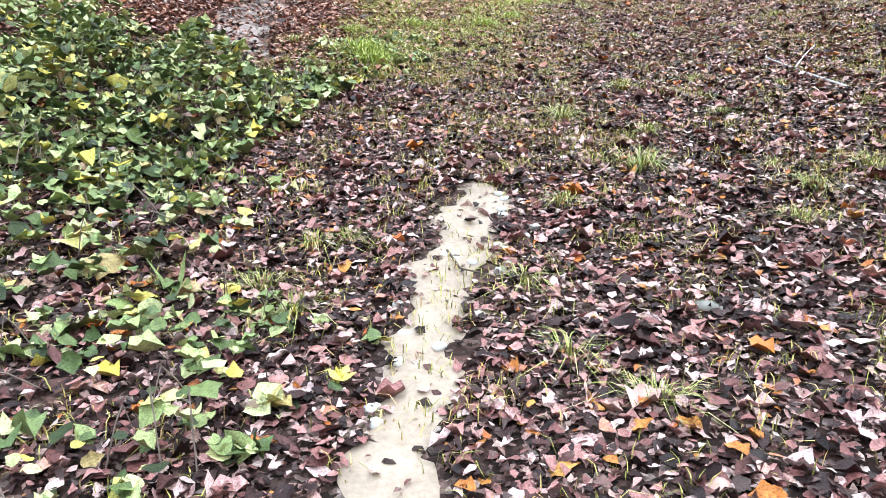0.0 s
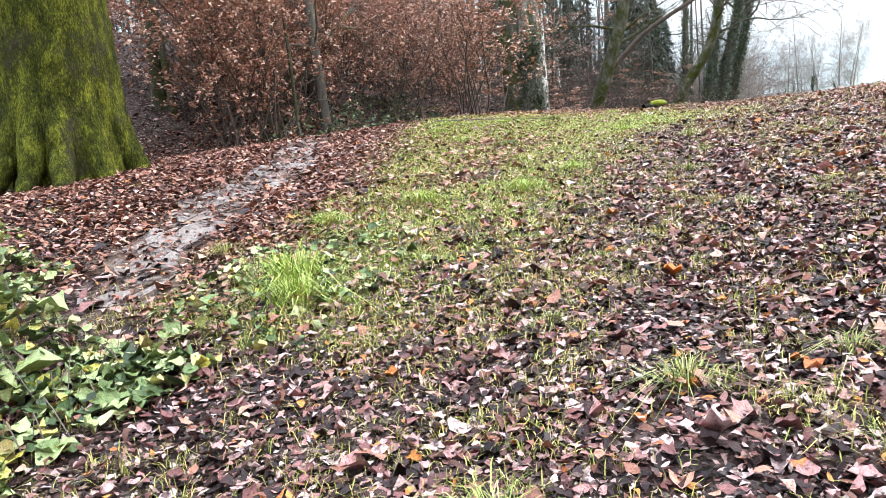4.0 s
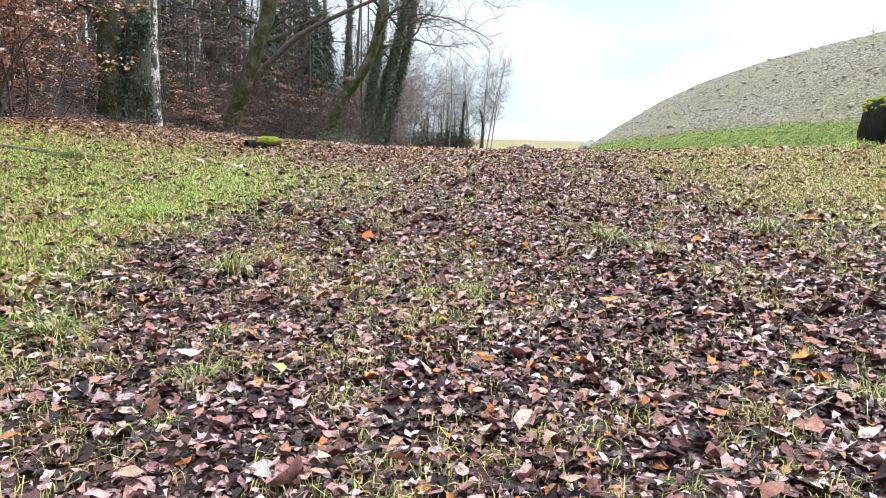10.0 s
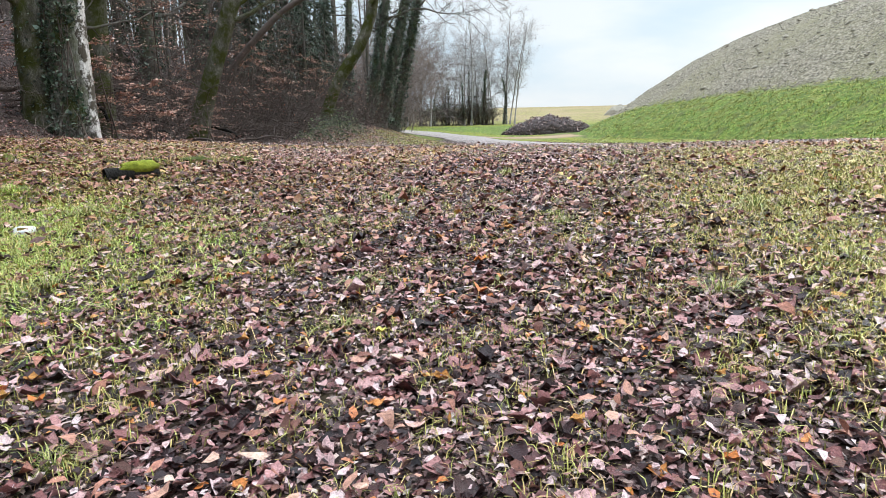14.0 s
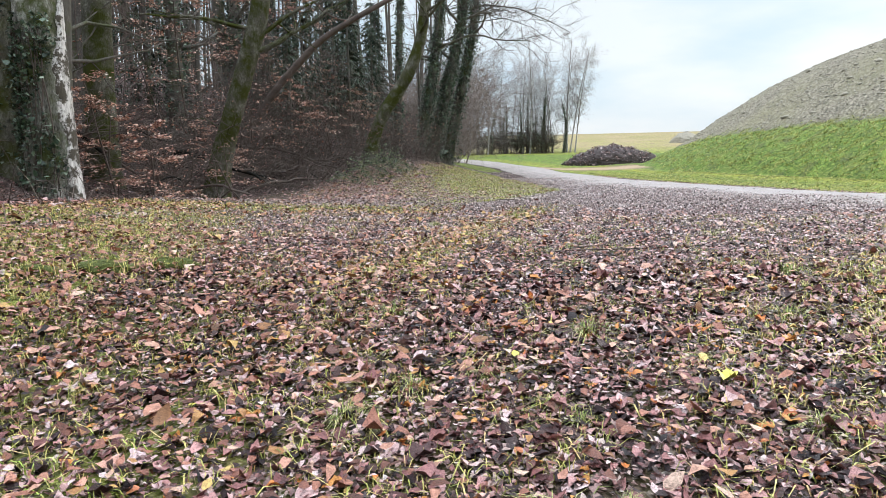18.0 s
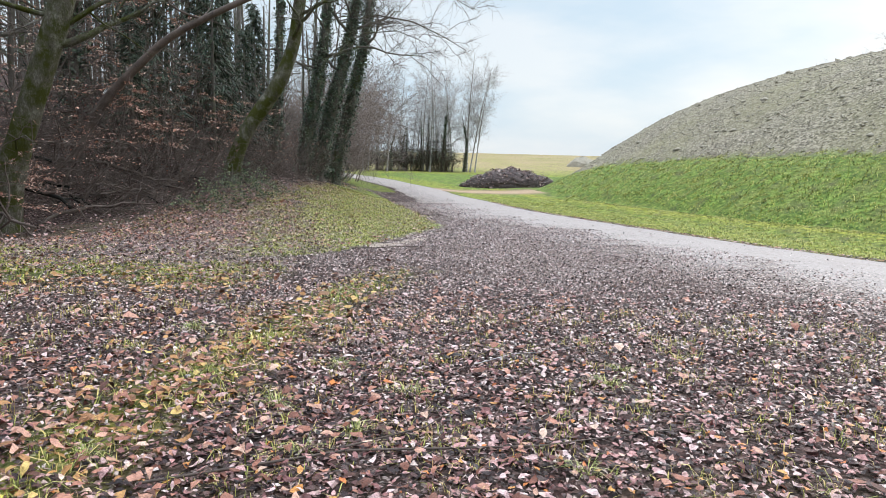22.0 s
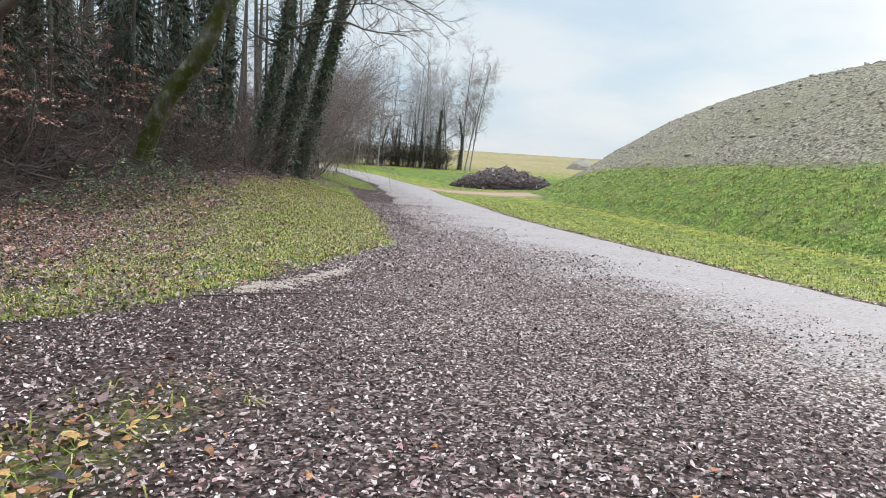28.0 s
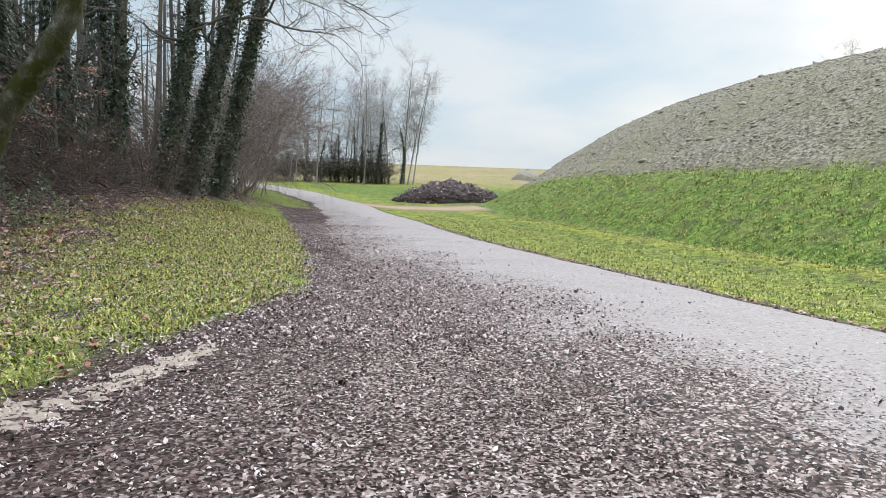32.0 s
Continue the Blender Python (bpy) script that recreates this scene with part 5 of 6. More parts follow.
WOOD = [stand("leafless_tree", ((-16 - 3 * k, 20 + 9 * k, g(-16 - 3 * k, 20 + 9 * k)), (-16 - 3 * k + 0.3, 20 + 9 * k, 9 + k), (-16 - 3 * k + dx, 20 + 9 * k, 21 + k)), (r, r * 0.8, r * 0.25), "straight bare forest tree with thin branches", "trees of the wood", limbs=10, limb_len=3.4, limb_from=0.3, subs=3, twigs=4, seed=50 + k, sides=9, bark=M_BARK, steps=16, twig_r=0.01) for k, (r, dx) in enumerate(((0.2, 0.4), (0.14, -0.5), (0.27, 0.2), (0.1, 0.9)))]
rng = np.random.default_rng(61)
spots = []
while len(spots) < 112:
    y = rng.uniform(8, 112)
    x = FOREST_EDGE(y) - 1.2 - abs(rng.normal(0, 11))
    if all((x - a) ** 2 + (y - b) ** 2 > 1.6 for a, b in spots) and not (x > -9.5 and 24 < y < 34) and not (x > FOREST_EDGE(y) - 3.5 and 30 < y < 62):
        spots.append((float(x), float(y)))
place_copies(WOOD, spots, 62)


def spruce(x, y, height, seed):
    """A dark young spruce: whorls of drooping boughs set with needles."""
    rng = np.random.default_rng(seed)
    ob = thing("spruce", (x, y, g(x, y)), "dark green young spruce in the wood", "conifer", "dark spruces")
    part("trunk", mesh_np("trunk", *tube(((0, 0, -0.2), (0, 0, height)), (0.13, 0.02), 8, 0.05), M_BARK, True), ob)
    pos, turn, core = [], [], Heap()
    for h in np.linspace(0.06, 0.98, 30):
        for a in rng.uniform(0, 2 * math.pi, 6):
            L = ((1 - h) * 2.1 + 0.25) * rng.uniform(0.6, 1.15)
            f = np.linspace(0, 1, 6)[:, None]
            droop = rng.uniform(0.25, 0.7)
            line = np.array([0, 0, h * height]) + np.array([math.cos(a), math.sin(a), 0.1]) * L * f + np.array([0, 0, -droop]) * L * f**2
            core.add(*prisms(line[:-1], line[1:], 0.014, 0.008, 3))
            g_ = rng.uniform(0.15, 1, 16)
            c = np.stack([np.interp(g_, f[:, 0], line[:, k]) for k in range(3)], -1)
            side = rng.choice([-1, 1], 16) * rng.uniform(0.5, 1.1, 16) + a
            d = np.stack([np.cos(side), np.sin(side), rng.normal(-0.75, 0.3, 16)], -1)
            d /= np.linalg.norm(d, axis=1, keepdims=True)
            p, q = frames_of(d)
            pos.append(c + d * 0.16)
            turn.append(np.stack([d, p, q], -1))
    v, t = leaves(np.concatenate(pos), 0.46, rng, 0.7, "needle", np.concatenate(turn))
    part("bough_frame", core.mesh("bough_frame", M_TWIG), ob)
    tagged(part("needle_mass", mesh_np("needle_mass", v, None, t, M_CONIFER), ob), kind="stuff")
    return ob


SPRUCE = spruce(-9.4, 51, 9.5, 64)
for x, y, k in ((-11.0, 54, 1.1), (-9.0, 43.5, 0.6), (-12.5, 49, 1.1), (-10.5, 57.5, 0.9), (-8.2, 49.5, 0.9), (-9.6, 60.5, 0.9), (-10.8, 64.0, 1.0), (-7.9, 53.0, 0.7), (-9.6, 46.8, 0.8), (-14.5, 42.0, 1.2)):
    copy_thing(SPRUCE, pose(x, y, g(x, y), 0, 0, 50 * k)).scale = (k, k, k)


def distant_wood(n, seed):
    """The depth of the wood: far trunks and their branches, too many to tell apart."""
    rng = np.random.default_rng(seed)
    y = rng.uniform(4, 130, n)
    x = FOREST_EDGE(y) - 14 - rng.uniform(0, 34, n)
    p = np.stack([x, y, land(x, y) - 0.1], -1)
    top = p + np.stack([rng.normal(0, 0.8, n), rng.normal(0, 0.8, n), rng.uniform(13, 22, n)], -1)
    r = rng.uniform(0.07, 0.2, n)
    h = Heap()
    h.add(*prisms(p, top, r, r * 0.3, 5))
    k = rng.integers(0, n, n * 16)
    f = rng.uniform(0.02, 1, len(k))[:, None] ** 1.3
    o = p[k] + (top - p)[k] * f
    d = rng.normal(0, 1, (len(k), 3)) * (1, 1, 0.5) + (0, 0, 0.4)
    e = o + d * rng.uniform(0.8, 2.2, len(k))[:, None]
    h.add(*prisms(o, e, 0.022, 0.008, 3))
    return tagged(new("distant_wood", h.mesh("distant_wood", M_TWIG)), "depth of a bare brown winter wood", "wood", kind="stuff")


distant_wood(400, 65)


# ---- shrubs ----
def shrub(name, label, group, seed, stems, height, spread, lean, leafed, leaf_m, twig_mat=M_TWIG, category="shrub", leaf_size=0.075, place=(0, 0), twigs=6, twig_r=0.004, flat=0.0, subs=5, bend=0.16):
    rng = np.random.default_rng(seed)
    ob = thing(name, (place[0], place[1], g(*place)), label, category, group)
    lh, th = [], Heap()
    paths, rs = [], []
    for _ in range(stems):
        a = rng.uniform(0, 2 * math.pi)
        o = np.array([rng.normal(0, spread * 0.25), rng.normal(0, spread * 0.25), -0.08])
        way = np.array([math.cos(a) * spread / height + lean[0], math.sin(a) * spread / height + lean[1], 1.0])
        paths.append(limb_path(o, way, height * rng.uniform(0.6, 1.15), rng, 7, bend, 0.03))
        rs.append(rng.uniform(0.012, 0.03))
    ends = branch_out(paths, rs, rng, subs, height * 0.38, twigs, height * 0.16, lh, th, 0.03 - flat, twig_r)
    for bough in lh:
        part("stem", bough.mesh("stem", twig_mat), ob)
    tagged(part("twig_spray", th.mesh("twig_spray", twig_mat), ob), kind="stuff")
    if leafed:
        c = ends[rng.integers(0, len(ends), leafed)] + rng.normal(0, 0.04, (leafed, 3))
        v, t = leaves(c, leaf_size * np.exp(rng.normal(0, 0.2, leafed)), rng, 0.55)
        tagged(part("leafage", mesh_np("leafage", v, None, t, leaf_m), ob), kind="stuff")
    return ob


COPPER = [shrub("beech_shrub", "young beech shrub holding copper-brown withered leaves", "copper beech shrubs", 70 + k, 7, 3.6, 1.6, (0.1, 0), 3000, M_COPPER, place=(-9.5 - k, 14 + 3 * k), flat=0.05, leaf_size=0.082) for k in range(3)]
rng = np.random.default_rng(71)
copper_spots = []
while len(copper_spots) < 38:
    x, y = rng.uniform(-14, -6.6), rng.uniform(13, 27)
    if not (x > -10.6 and y > 22.5) and x < FOREST_EDGE(y) - 0.3 and x > -6.7 - 1.3 * (y - 11):
        copper_spots.append((float(x), float(y)))
place_copies(COPPER, copper_spots, 72)


def tiered_beech(seed, height, tiers, reach, count, label, leaf_size=0.075, place=(0, 0), low=0.2):
    """A young beech in the shade: a thin stem and flat, nearly level sprays that keep their withered leaves."""
    rng = np.random.default_rng(seed)
    ob = thing("beech_sapling", (place[0], place[1], g(*place)), label, "sapling", "beech saplings in the wood")
    stem = limb_path((0, 0, -0.1), (rng.normal(0, 0.12), rng.normal(0, 0.12), 1), height, rng, 9, 0.06)
    part("stem", mesh_np("stem", *tube(stem, np.linspace(0.03, 0.006, 10), 6, 0.05, seed), M_TWIG, True), ob)
    spray, pos = Heap(), []
    for k in range(tiers):
        h = low + (0.95 - low) * (k + rng.uniform(0, 0.6)) / tiers
        o = np.array([np.interp(h * 9, range(10), stem[:, j]) for j in range(3)])
        a = rng.uniform(0, 2 * math.pi)
        L = reach * (1.25 - 0.8 * h) * rng.uniform(0.6, 1.15)
        main = limb_path(o, (math.cos(a), math.sin(a), rng.uniform(-0.05, 0.22)), L, rng, 6, 0.1, 0.03)
        w = np.linspace(0.009, 0.003, 7)
        spray.add(*prisms(main[:-1], main[1:], w[:-1], w[1:], 4))
        for j in range(9):
            f = rng.uniform(0.2, 1) * 6
            i = min(int(f), 5)
            at = main[i] + (main[i + 1] - main[i]) * (f - i)
            b = a + rng.choice([-1, 1]) * rng.uniform(0.4, 1.0)
            side = limb_path(at, (math.cos(b), math.sin(b), rng.normal(0.02, 0.08)), L * rng.uniform(0.25, 0.5), rng, 3, 0.12, 0.04)
            spray.add(*prisms(side[:-1], side[1:], 0.0035, 0.002, 3))
            g_ = rng.uniform(0, 3, count)
            i = np.minimum(g_.astype(int), 2)
            pos.append(side[i] + (side[i + 1] - side[i]) * (g_ - i)[:, None] + rng.normal(0, 1, (count, 3)) * (0.05, 0.05, 0.018))
    tagged(part("twig_spray", spray.mesh("twig_spray", M_TWIG), ob), kind="stuff")
    if count:
        v, t = leaves(np.concatenate(pos), leaf_size * np.exp(rng.normal(0, 0.22, sum(len(p) for p in pos))), rng, 0.4)
        tagged(part("leafage", mesh_np("leafage", v, None, t, M_COPPER), ob, "withered copper leaves in flat sprays"), kind="stuff")
    return ob


TIERED = [tiered_beech(300, 3.2, 13, 1.7, 13, "young beech with tiers of copper leaves under the trees", place=(-8.4, 30.4)), tiered_beech(301, 5.5, 16, 2.3, 8, "open young beech with sparse copper leaves", place=(-9.6, 40.6)), tiered_beech(302, 2.2, 10, 1.3, 15, "low beech sapling with pale copper leaves", place=(-7.6, 30.8), low=0.12), tiered_beech(303, 6.5, 22, 2.4, 0, "bare dark sapling with level drooping twigs", place=(-9.2, 43.0))]
for x, y, k, size in ((-8.9, 30.9, 2, 1.1), (-9.7, 29.3, 2, 0.9), (-10.6, 28.3, 0, 0.9), (-11.8, 27.6, 1, 0.9), (-7.55, 33.9, 1, 0.62), (-8.0, 35.0, 0, 0.8), (-10.4, 36.6, 1, 1.1), (-8.6, 41.2, 0, 1.2), (-9.3, 44.6, 1, 1.0), (-8.4, 47.6, 0, 1.3), (-11.2, 39.0, 1, 1.3), (-7.6, 51.0, 1, 0.8), (-12.3, 43.4, 1, 1.4), (-10.2, 48.8, 1, 1.3), (-10.9, 34.2, 3, 0.9), (-9.3, 37.6, 3, 0.8), (-8.5, 39.4, 3, 0.7), (-10.0, 42.0, 3, 1.1), (-8.3, 44.8, 3, 0.9), (-7.9, 47.9, 3, 0.8), (-11.6, 46.0, 3, 1.2), (-9.0, 51.5, 3, 1.1), (-7.6, 54.6, 3, 0.9), (-12.4, 35.5, 3, 1.2), (-13.5, 31.0, 1, 1.2), (-12.0, 30.4, 3, 1.1)):
    ob = copy_thing(TIERED[k], pose(x, y, g(x, y), 0, 0, 137 * x + 59 * y))
    ob.scale = (size, size, size)


def brush_heap(seed, count, place):
    """A tangle of dead branches thrown against the slope."""
    rng = np.random.default_rng(seed)
    ob = thing("brush_heap", (place[0], place[1], g(*place)), "tangled heap of dead brown branches on the slope", "brushwood", "brushwood heaps in the wood")
    h = Heap()
    for k in range(count):
        o = rng.normal(0, 1, 3) * (0.9, 0.9, 0) + (0, 0, rng.uniform(-0.05, 0.3))
        a = rng.uniform(0, 2 * math.pi)
        p = limb_path(o, (math.cos(a), math.sin(a), rng.uniform(-0.05, 0.75)), rng.uniform(1.0, 2.6), rng, 7, 0.13, 0.07)
        w = np.linspace(rng.uniform(0.006, 0.022), 0.003, 8)
        if k < 7:
            part("branch", mesh_np("branch", *tube(p, w * 1.6, 6, 0.06, k), M_DARKWOOD if k % 2 else M_TWIG, True), ob)
        else:
            h.add(*prisms(p[:-1], p[1:], w[:-1], w[1:], 4))
        for _ in range(5):
            j = int(rng.integers(2, 7))
            q = limb_path(p[j], (p[7] - p[0]) * 0.4 + rng.normal(0, 0.5, 3), rng.uniform(0.3, 0.9), rng, 3, 0.2, 0.06)
            h.add(*prisms(q[:-1], q[1:], 0.004, 0.0025, 3))
    tagged(part("twig_tangle", h.mesh("twig_tangle", M_TWIG), ob), kind="stuff")
    return ob


HEAPS = [brush_heap(320, 70, (-8.9, 38.0)), brush_heap(321, 90, (-8.2, 42.5))]
for n, (x, y, size) in enumerate(((-9.4, 33.6, 1.0), (-10.4, 35.4, 1.2), (-7.4, 38.6, 0.8), (-8.0, 40.2, 1.1), (-9.8, 39.8, 1.3), (-7.2, 44.0, 0.9), (-9.4, 45.4, 1.3), (-7.5, 48.2, 1.0), (-8.6, 50.0, 1.2), (-11.2, 41.5, 1.4), (-11.6, 37.2, 1.3), (-7.2, 53.0, 1.0), (-7.4, 56.2, 1.0), (-10.8, 30.6, 1.2), (-12.6, 33.6, 1.4), (-11.5, 25.6, 1.1))):
    copy_thing(HEAPS[n % 2], pose(x, y, g(x, y), 0, -14, 83 * n)).scale = (size, size, size)
BRUSH = [shrub("brown_shrub", "tangled leafless brown shrub at the wood edge", "bare shrubs of the wood edge", 80 + k, 12, 2.8, 1.3, (0.18, 0), 130, M_LITTER_DRY, place=(-8.5 - k, 33 + 5 * k), twigs=5) for k in range(3)]
rng = np.random.default_rng(81)
place_copies(BRUSH, [(float(FOREST_EDGE(y) - 0.5 - abs(rng.normal(0, 4.2))), float(y)) for y in np.r_[rng.uniform(38, 64, 26), rng.uniform(48, 60, 10)]], 82)
WHIPS = [shrub("thicket_shrub", "tall leafless thicket arching towards the lane", "arching thicket by the lane", 90 + k, 6, 6.5, 2.2, (0.3, 0), 0, None, place=(-7.5, 68 + 5 * k), twigs=8, twig_r=0.006, twig_mat=M_TWIG_TAN, subs=9, bend=0.24) for k in range(2)]
rng = np.random.default_rng(91)
for y in rng.uniform(66, 118, 46):
    ob = copy_thing(WHIPS[int(rng.integers(2))], pose(float(FOREST_EDGE(y) + 0.9 - abs(rng.normal(0, 1.8))), float(y), g(FOREST_EDGE(y) - 0.2, y), 0, 0, rng.normal(0, 25)))
    ob.scale = (rng.uniform(1.1, 1.9),) * 3


def low_growth(name, n, seed, keep, box, label, long=0.7, mat=M_TWIG):
    """Dead stalks, canes and fallen twigs."""
    rng = np.random.default_rng(seed)
    x, y = scatter(n, *box, rng, keep)
    p = np.stack([x, y, land(x, y) - 0.03], -1)
    d = rng.normal(0, 0.75, p.shape)
    d[:, 2] = np.abs(d[:, 2]) * 0.9 + 0.05
    L = long * np.exp(rng.normal(0, 0.5, len(p)))[:, None]
    m = p + d * L * 0.5
    e = m + (d + np.array([0, 0, -0.6])) * L * 0.5
    h = Heap()
    h.add(*prisms(p, m, 0.008, 0.006, 3))
    h.add(*prisms(m, e, 0.006, 0.002, 3))
    return tagged(new(name, h.mesh(name, mat)), label, "undergrowth", kind="stuff")


low_growth("undergrowth", 9000, 95, lambda x, y: np.clip((FOREST_EDGE(y) + 0.6 - x) / 1.5, 0, 1) * np.clip(1 - (FOREST_EDGE(y) - x) / 16, 0.1, 1), (-22, -3, 9, 80), "dead brown stalks and fallen twigs in the wood", 0.9)
low_growth("edge_stalks", 2200, 96, lambda x, y: np.exp(-(((x - FOREST_EDGE(y) - 0.3) / 0.7) ** 2)), (-9, -3, 18, 66), "dry tan stalks along the foot of the wood", 0.4, M_TWIG_TAN)


def fallen_limb(x0, y0, x1, y1, r, rise, seed):
    """A dead limb lying on the slope of the wood, with a few broken side branches."""
    rng = np.random.default_rng(seed)
    base = np.array([x0, y0, g(x0, y0)])
    f = np.linspace(0, 1, 10)
    x, y = x0 + (x1 - x0) * f + rng.normal(0, 0.12, 10), y0 + (y1 - y0) * f + rng.normal(0, 0.12, 10)
    p = np.stack([x, y, land(x, y) + 0.04 + rise * np.sin(f * 2.6) + rng.normal(0, 0.03, 10)], -1) - base
    p[0, 2] = -0.05
    ob = thing("fallen_limb", base, "dark dead limb fallen across the forest floor", "branch", "fallen limbs in the wood")
    part("stem", mesh_np("stem", *tube(p, np.linspace(r, r * 0.4, 10), 8, 0.08, seed), M_DARKWOOD if seed % 2 else M_TWIG, True), ob)
    for k in rng.integers(3, 9, 5):
        q = limb_path(p[k], np.array([x1 - x0, y1 - y0, 1.0]) * 0.3 + rng.normal(0, 1.0, 3), rng.uniform(0.7, 1.8), rng, 4, 0.25)
        part("side_branch", mesh_np("side_branch", *tube(q, np.linspace(r * 0.4, 0.008, 5), 5, 0.05, int(k)), M_TWIG), ob)


for k, (x0, y0, x1, y1, r, rise) in enumerate(((-9.5, 34.5, -6.3, 33.2, 0.07, 0.5), (-11.5, 37.0, -7.0, 36.0, 0.1, 0.9), (-8.2, 36.5, -6.2, 39.0, 0.06, 0.3), (-12.5, 32.5, -9.2, 31.4, 0.12, 1.1), (-10.5, 40.5, -6.6, 41.5, 0.08, 0.7), (-8.6, 42.5, -6.4, 44.5, 0.06, 0.4), (-11.8, 29.5, -9.6, 33.0, 0.09, 0.8), (-9.6, 38.8, -7.4, 37.6, 0.05, 0.5), (-13.0, 44.0, -8.5, 42.2, 0.09, 1.2))):
    fallen_limb(x0, y0, x1, y1, r, rise, 400 + k)


# ---- brambles by the start ----
def bramble(seed, x0, x1, y0, y1, n, height, size, label, mat=M_BRAMBLE):
    rng = np.random.default_rng(seed)
    cx, cy = (x0 + x1) / 2, (y0 + y1) / 2
    base = np.array([cx, cy, g(cx, cy)])
    u, w = rng.uniform(-1, 1, n), rng.uniform(-1, 1, n)
    x, y = cx + u * (x1 - x0) / 2, cy + w * (y1 - y0) / 2
    dome = np.clip(1 - u**2 * 0.8 - w**2 * 0.5, 0.08, 1) * (0.75 + 0.5 * np.sin(5 * x + 3 * y))
    z = land(x, y) + height * dome * rng.uniform(0.1, 1.02, n) ** 0.7 + 0.02
    ob = thing("bramble_thicket", base, label, "bramble")
    c = np.stack([x, y, z], -1) - base
    trio = np.concatenate([c + rng.normal(0, size * 0.45, c.shape) * (1, 1, 0.3) for _ in range(3)])
    v, t = leaves(trio, size * np.exp(rng.normal(0, 0.3, len(trio))), rng, 0.5, "broad")
    tagged(part("leafage", mesh_np("leafage", v, None, t, mat), ob), kind="stuff")
    k = rng.integers(0, n, n // 9)
    p0 = c[k] * (1, 1, 0.1) + rng.normal(0, 0.15, (len(k), 3))
    p0[:, 2] = land(p0[:, 0] + cx, p0[:, 1] + cy) - base[2] - 0.02
    h = Heap()
    mid = (p0 + c[k]) / 2 + np.array([0, 0, 0.12])
    over = (mid + c[k]) / 2 + np.array([0, 0, 0.09])
    h.add(*prisms(p0, mid, 0.0035, 0.003, 4))
    h.add(*prisms(mid, over, 0.003, 0.0025, 4))
    h.add(*prisms(over, c[k], 0.0025, 0.0015, 4))
    tagged(part("cane_tangle", h.mesh("cane_tangle", M_TWIG_TAN), ob), kind="stuff")
    return ob


bramble(101, -4.7, -1.35, 2.5, 5.2, 1900, 0.62, 0.075, "bramble thicket with green and yellow leaves")
bramble(102, -3.4, -0.8, 0.4, 3.0, 420, 0.3, 0.075, "low bramble with green and yellow leaves over litter")
bramble(103, -7.0, -3.4, 1.0, 6.0, 2200, 0.85, 0.08, "dense green bramble thicket beside the path")
bramble(104, -2.4, -1.0, 5.4, 7.4, 160, 0.16, 0.06, "few yellow-green bramble leaves by a grass tuft")
# These two take the leaf colour that is darkened for shade.
bramble(106, -6.3, -4.4, 39.5, 48.5, 1400, 1.1, 0.05, "straggling pale green bramble at the wood edge, darkened as in shade", M_BRAMBLE_DARK)
bramble(107, -9.5, -6.9, 13.5, 20.0, 700, 0.6, 0.06, "bramble undergrowth below the copper shrubs, leaves darkened as in shade", M_BRAMBLE_DARK)
bramble(105, -0.9, 0.2, 0.3, 1.8, 90, 0.12, 0.07, "scattered yellow-green seedlings beside the sand rill")


# ---- stump, logs, stones and sticks ----
def lumpy(seed, size, rough, square=2.0, rings=14, sides=20):
    """A closed rounded block; square above 2 gives flatter faces."""
    rng = np.random.default_rng(seed)
    th = np.linspace(0.02, math.pi - 0.02, rings)[:, None]
    ph = (np.arange(sides) * 2 * math.pi / sides)[None]
    d = np.stack([np.sin(th) * np.cos(ph), np.sin(th) * np.sin(ph), np.cos(th) + 0 * ph], -1)
    r = (np.abs(d) ** square).sum(-1) ** (-1 / square)
    f = rng.normal(0, 1, (6, 3)) * 2.2
    bump = sum(np.sin(d @ k + rng.uniform(0, 6)) for k in f) / 6
    v = d * (r * (1 + rough * bump + rng.normal(0, rough * 0.15, r.shape)))[..., None] * np.array(size) / 2
    i = np.arange(rings * sides).reshape(rings, sides)
    q = np.stack([i[:-1], i[1:], np.roll(i, -1, 1)[1:], np.roll(i, -1, 1)[:-1]], -1).reshape(-1, 4)
    return v.reshape(-1, 3), q


stump = thing("tree_stump", (7.93, 18.85, g(7.93, 18.85)), "dark wet cut stump topped with bright moss", "stump")
v, q = lumpy(111, (0.98, 0.85, 1.0), 0.13, 3.6, 26, 40)
part("body", mesh_np("body", v + np.array([0, 0, 0.28]), q, None, M_DARKWOOD, True), stump)
moss = Heap()
rng = np.random.default_rng(112)
for k in range(220):
    x, y = rng.uniform(-0.42, 0.42), rng.uniform(-0.36, 0.36)
    r = rng.uniform(0.04, 0.11)
    v, q = lumpy(300 + k, (r * 1.5, r * 1.3, r * 0.75), 0.3, 2.0, 7, 11)
    moss.add(v + np.array([x, y, 0.75 - 0.22 * max(0, abs(x) - 0.3) / 0.14 + 0.04 * math.sin(7 * x + 3 * y)]), q)
part("moss_cap", moss.mesh("moss_cap", M_MOSS, True), stump, "bright yellow-green moss cushion")

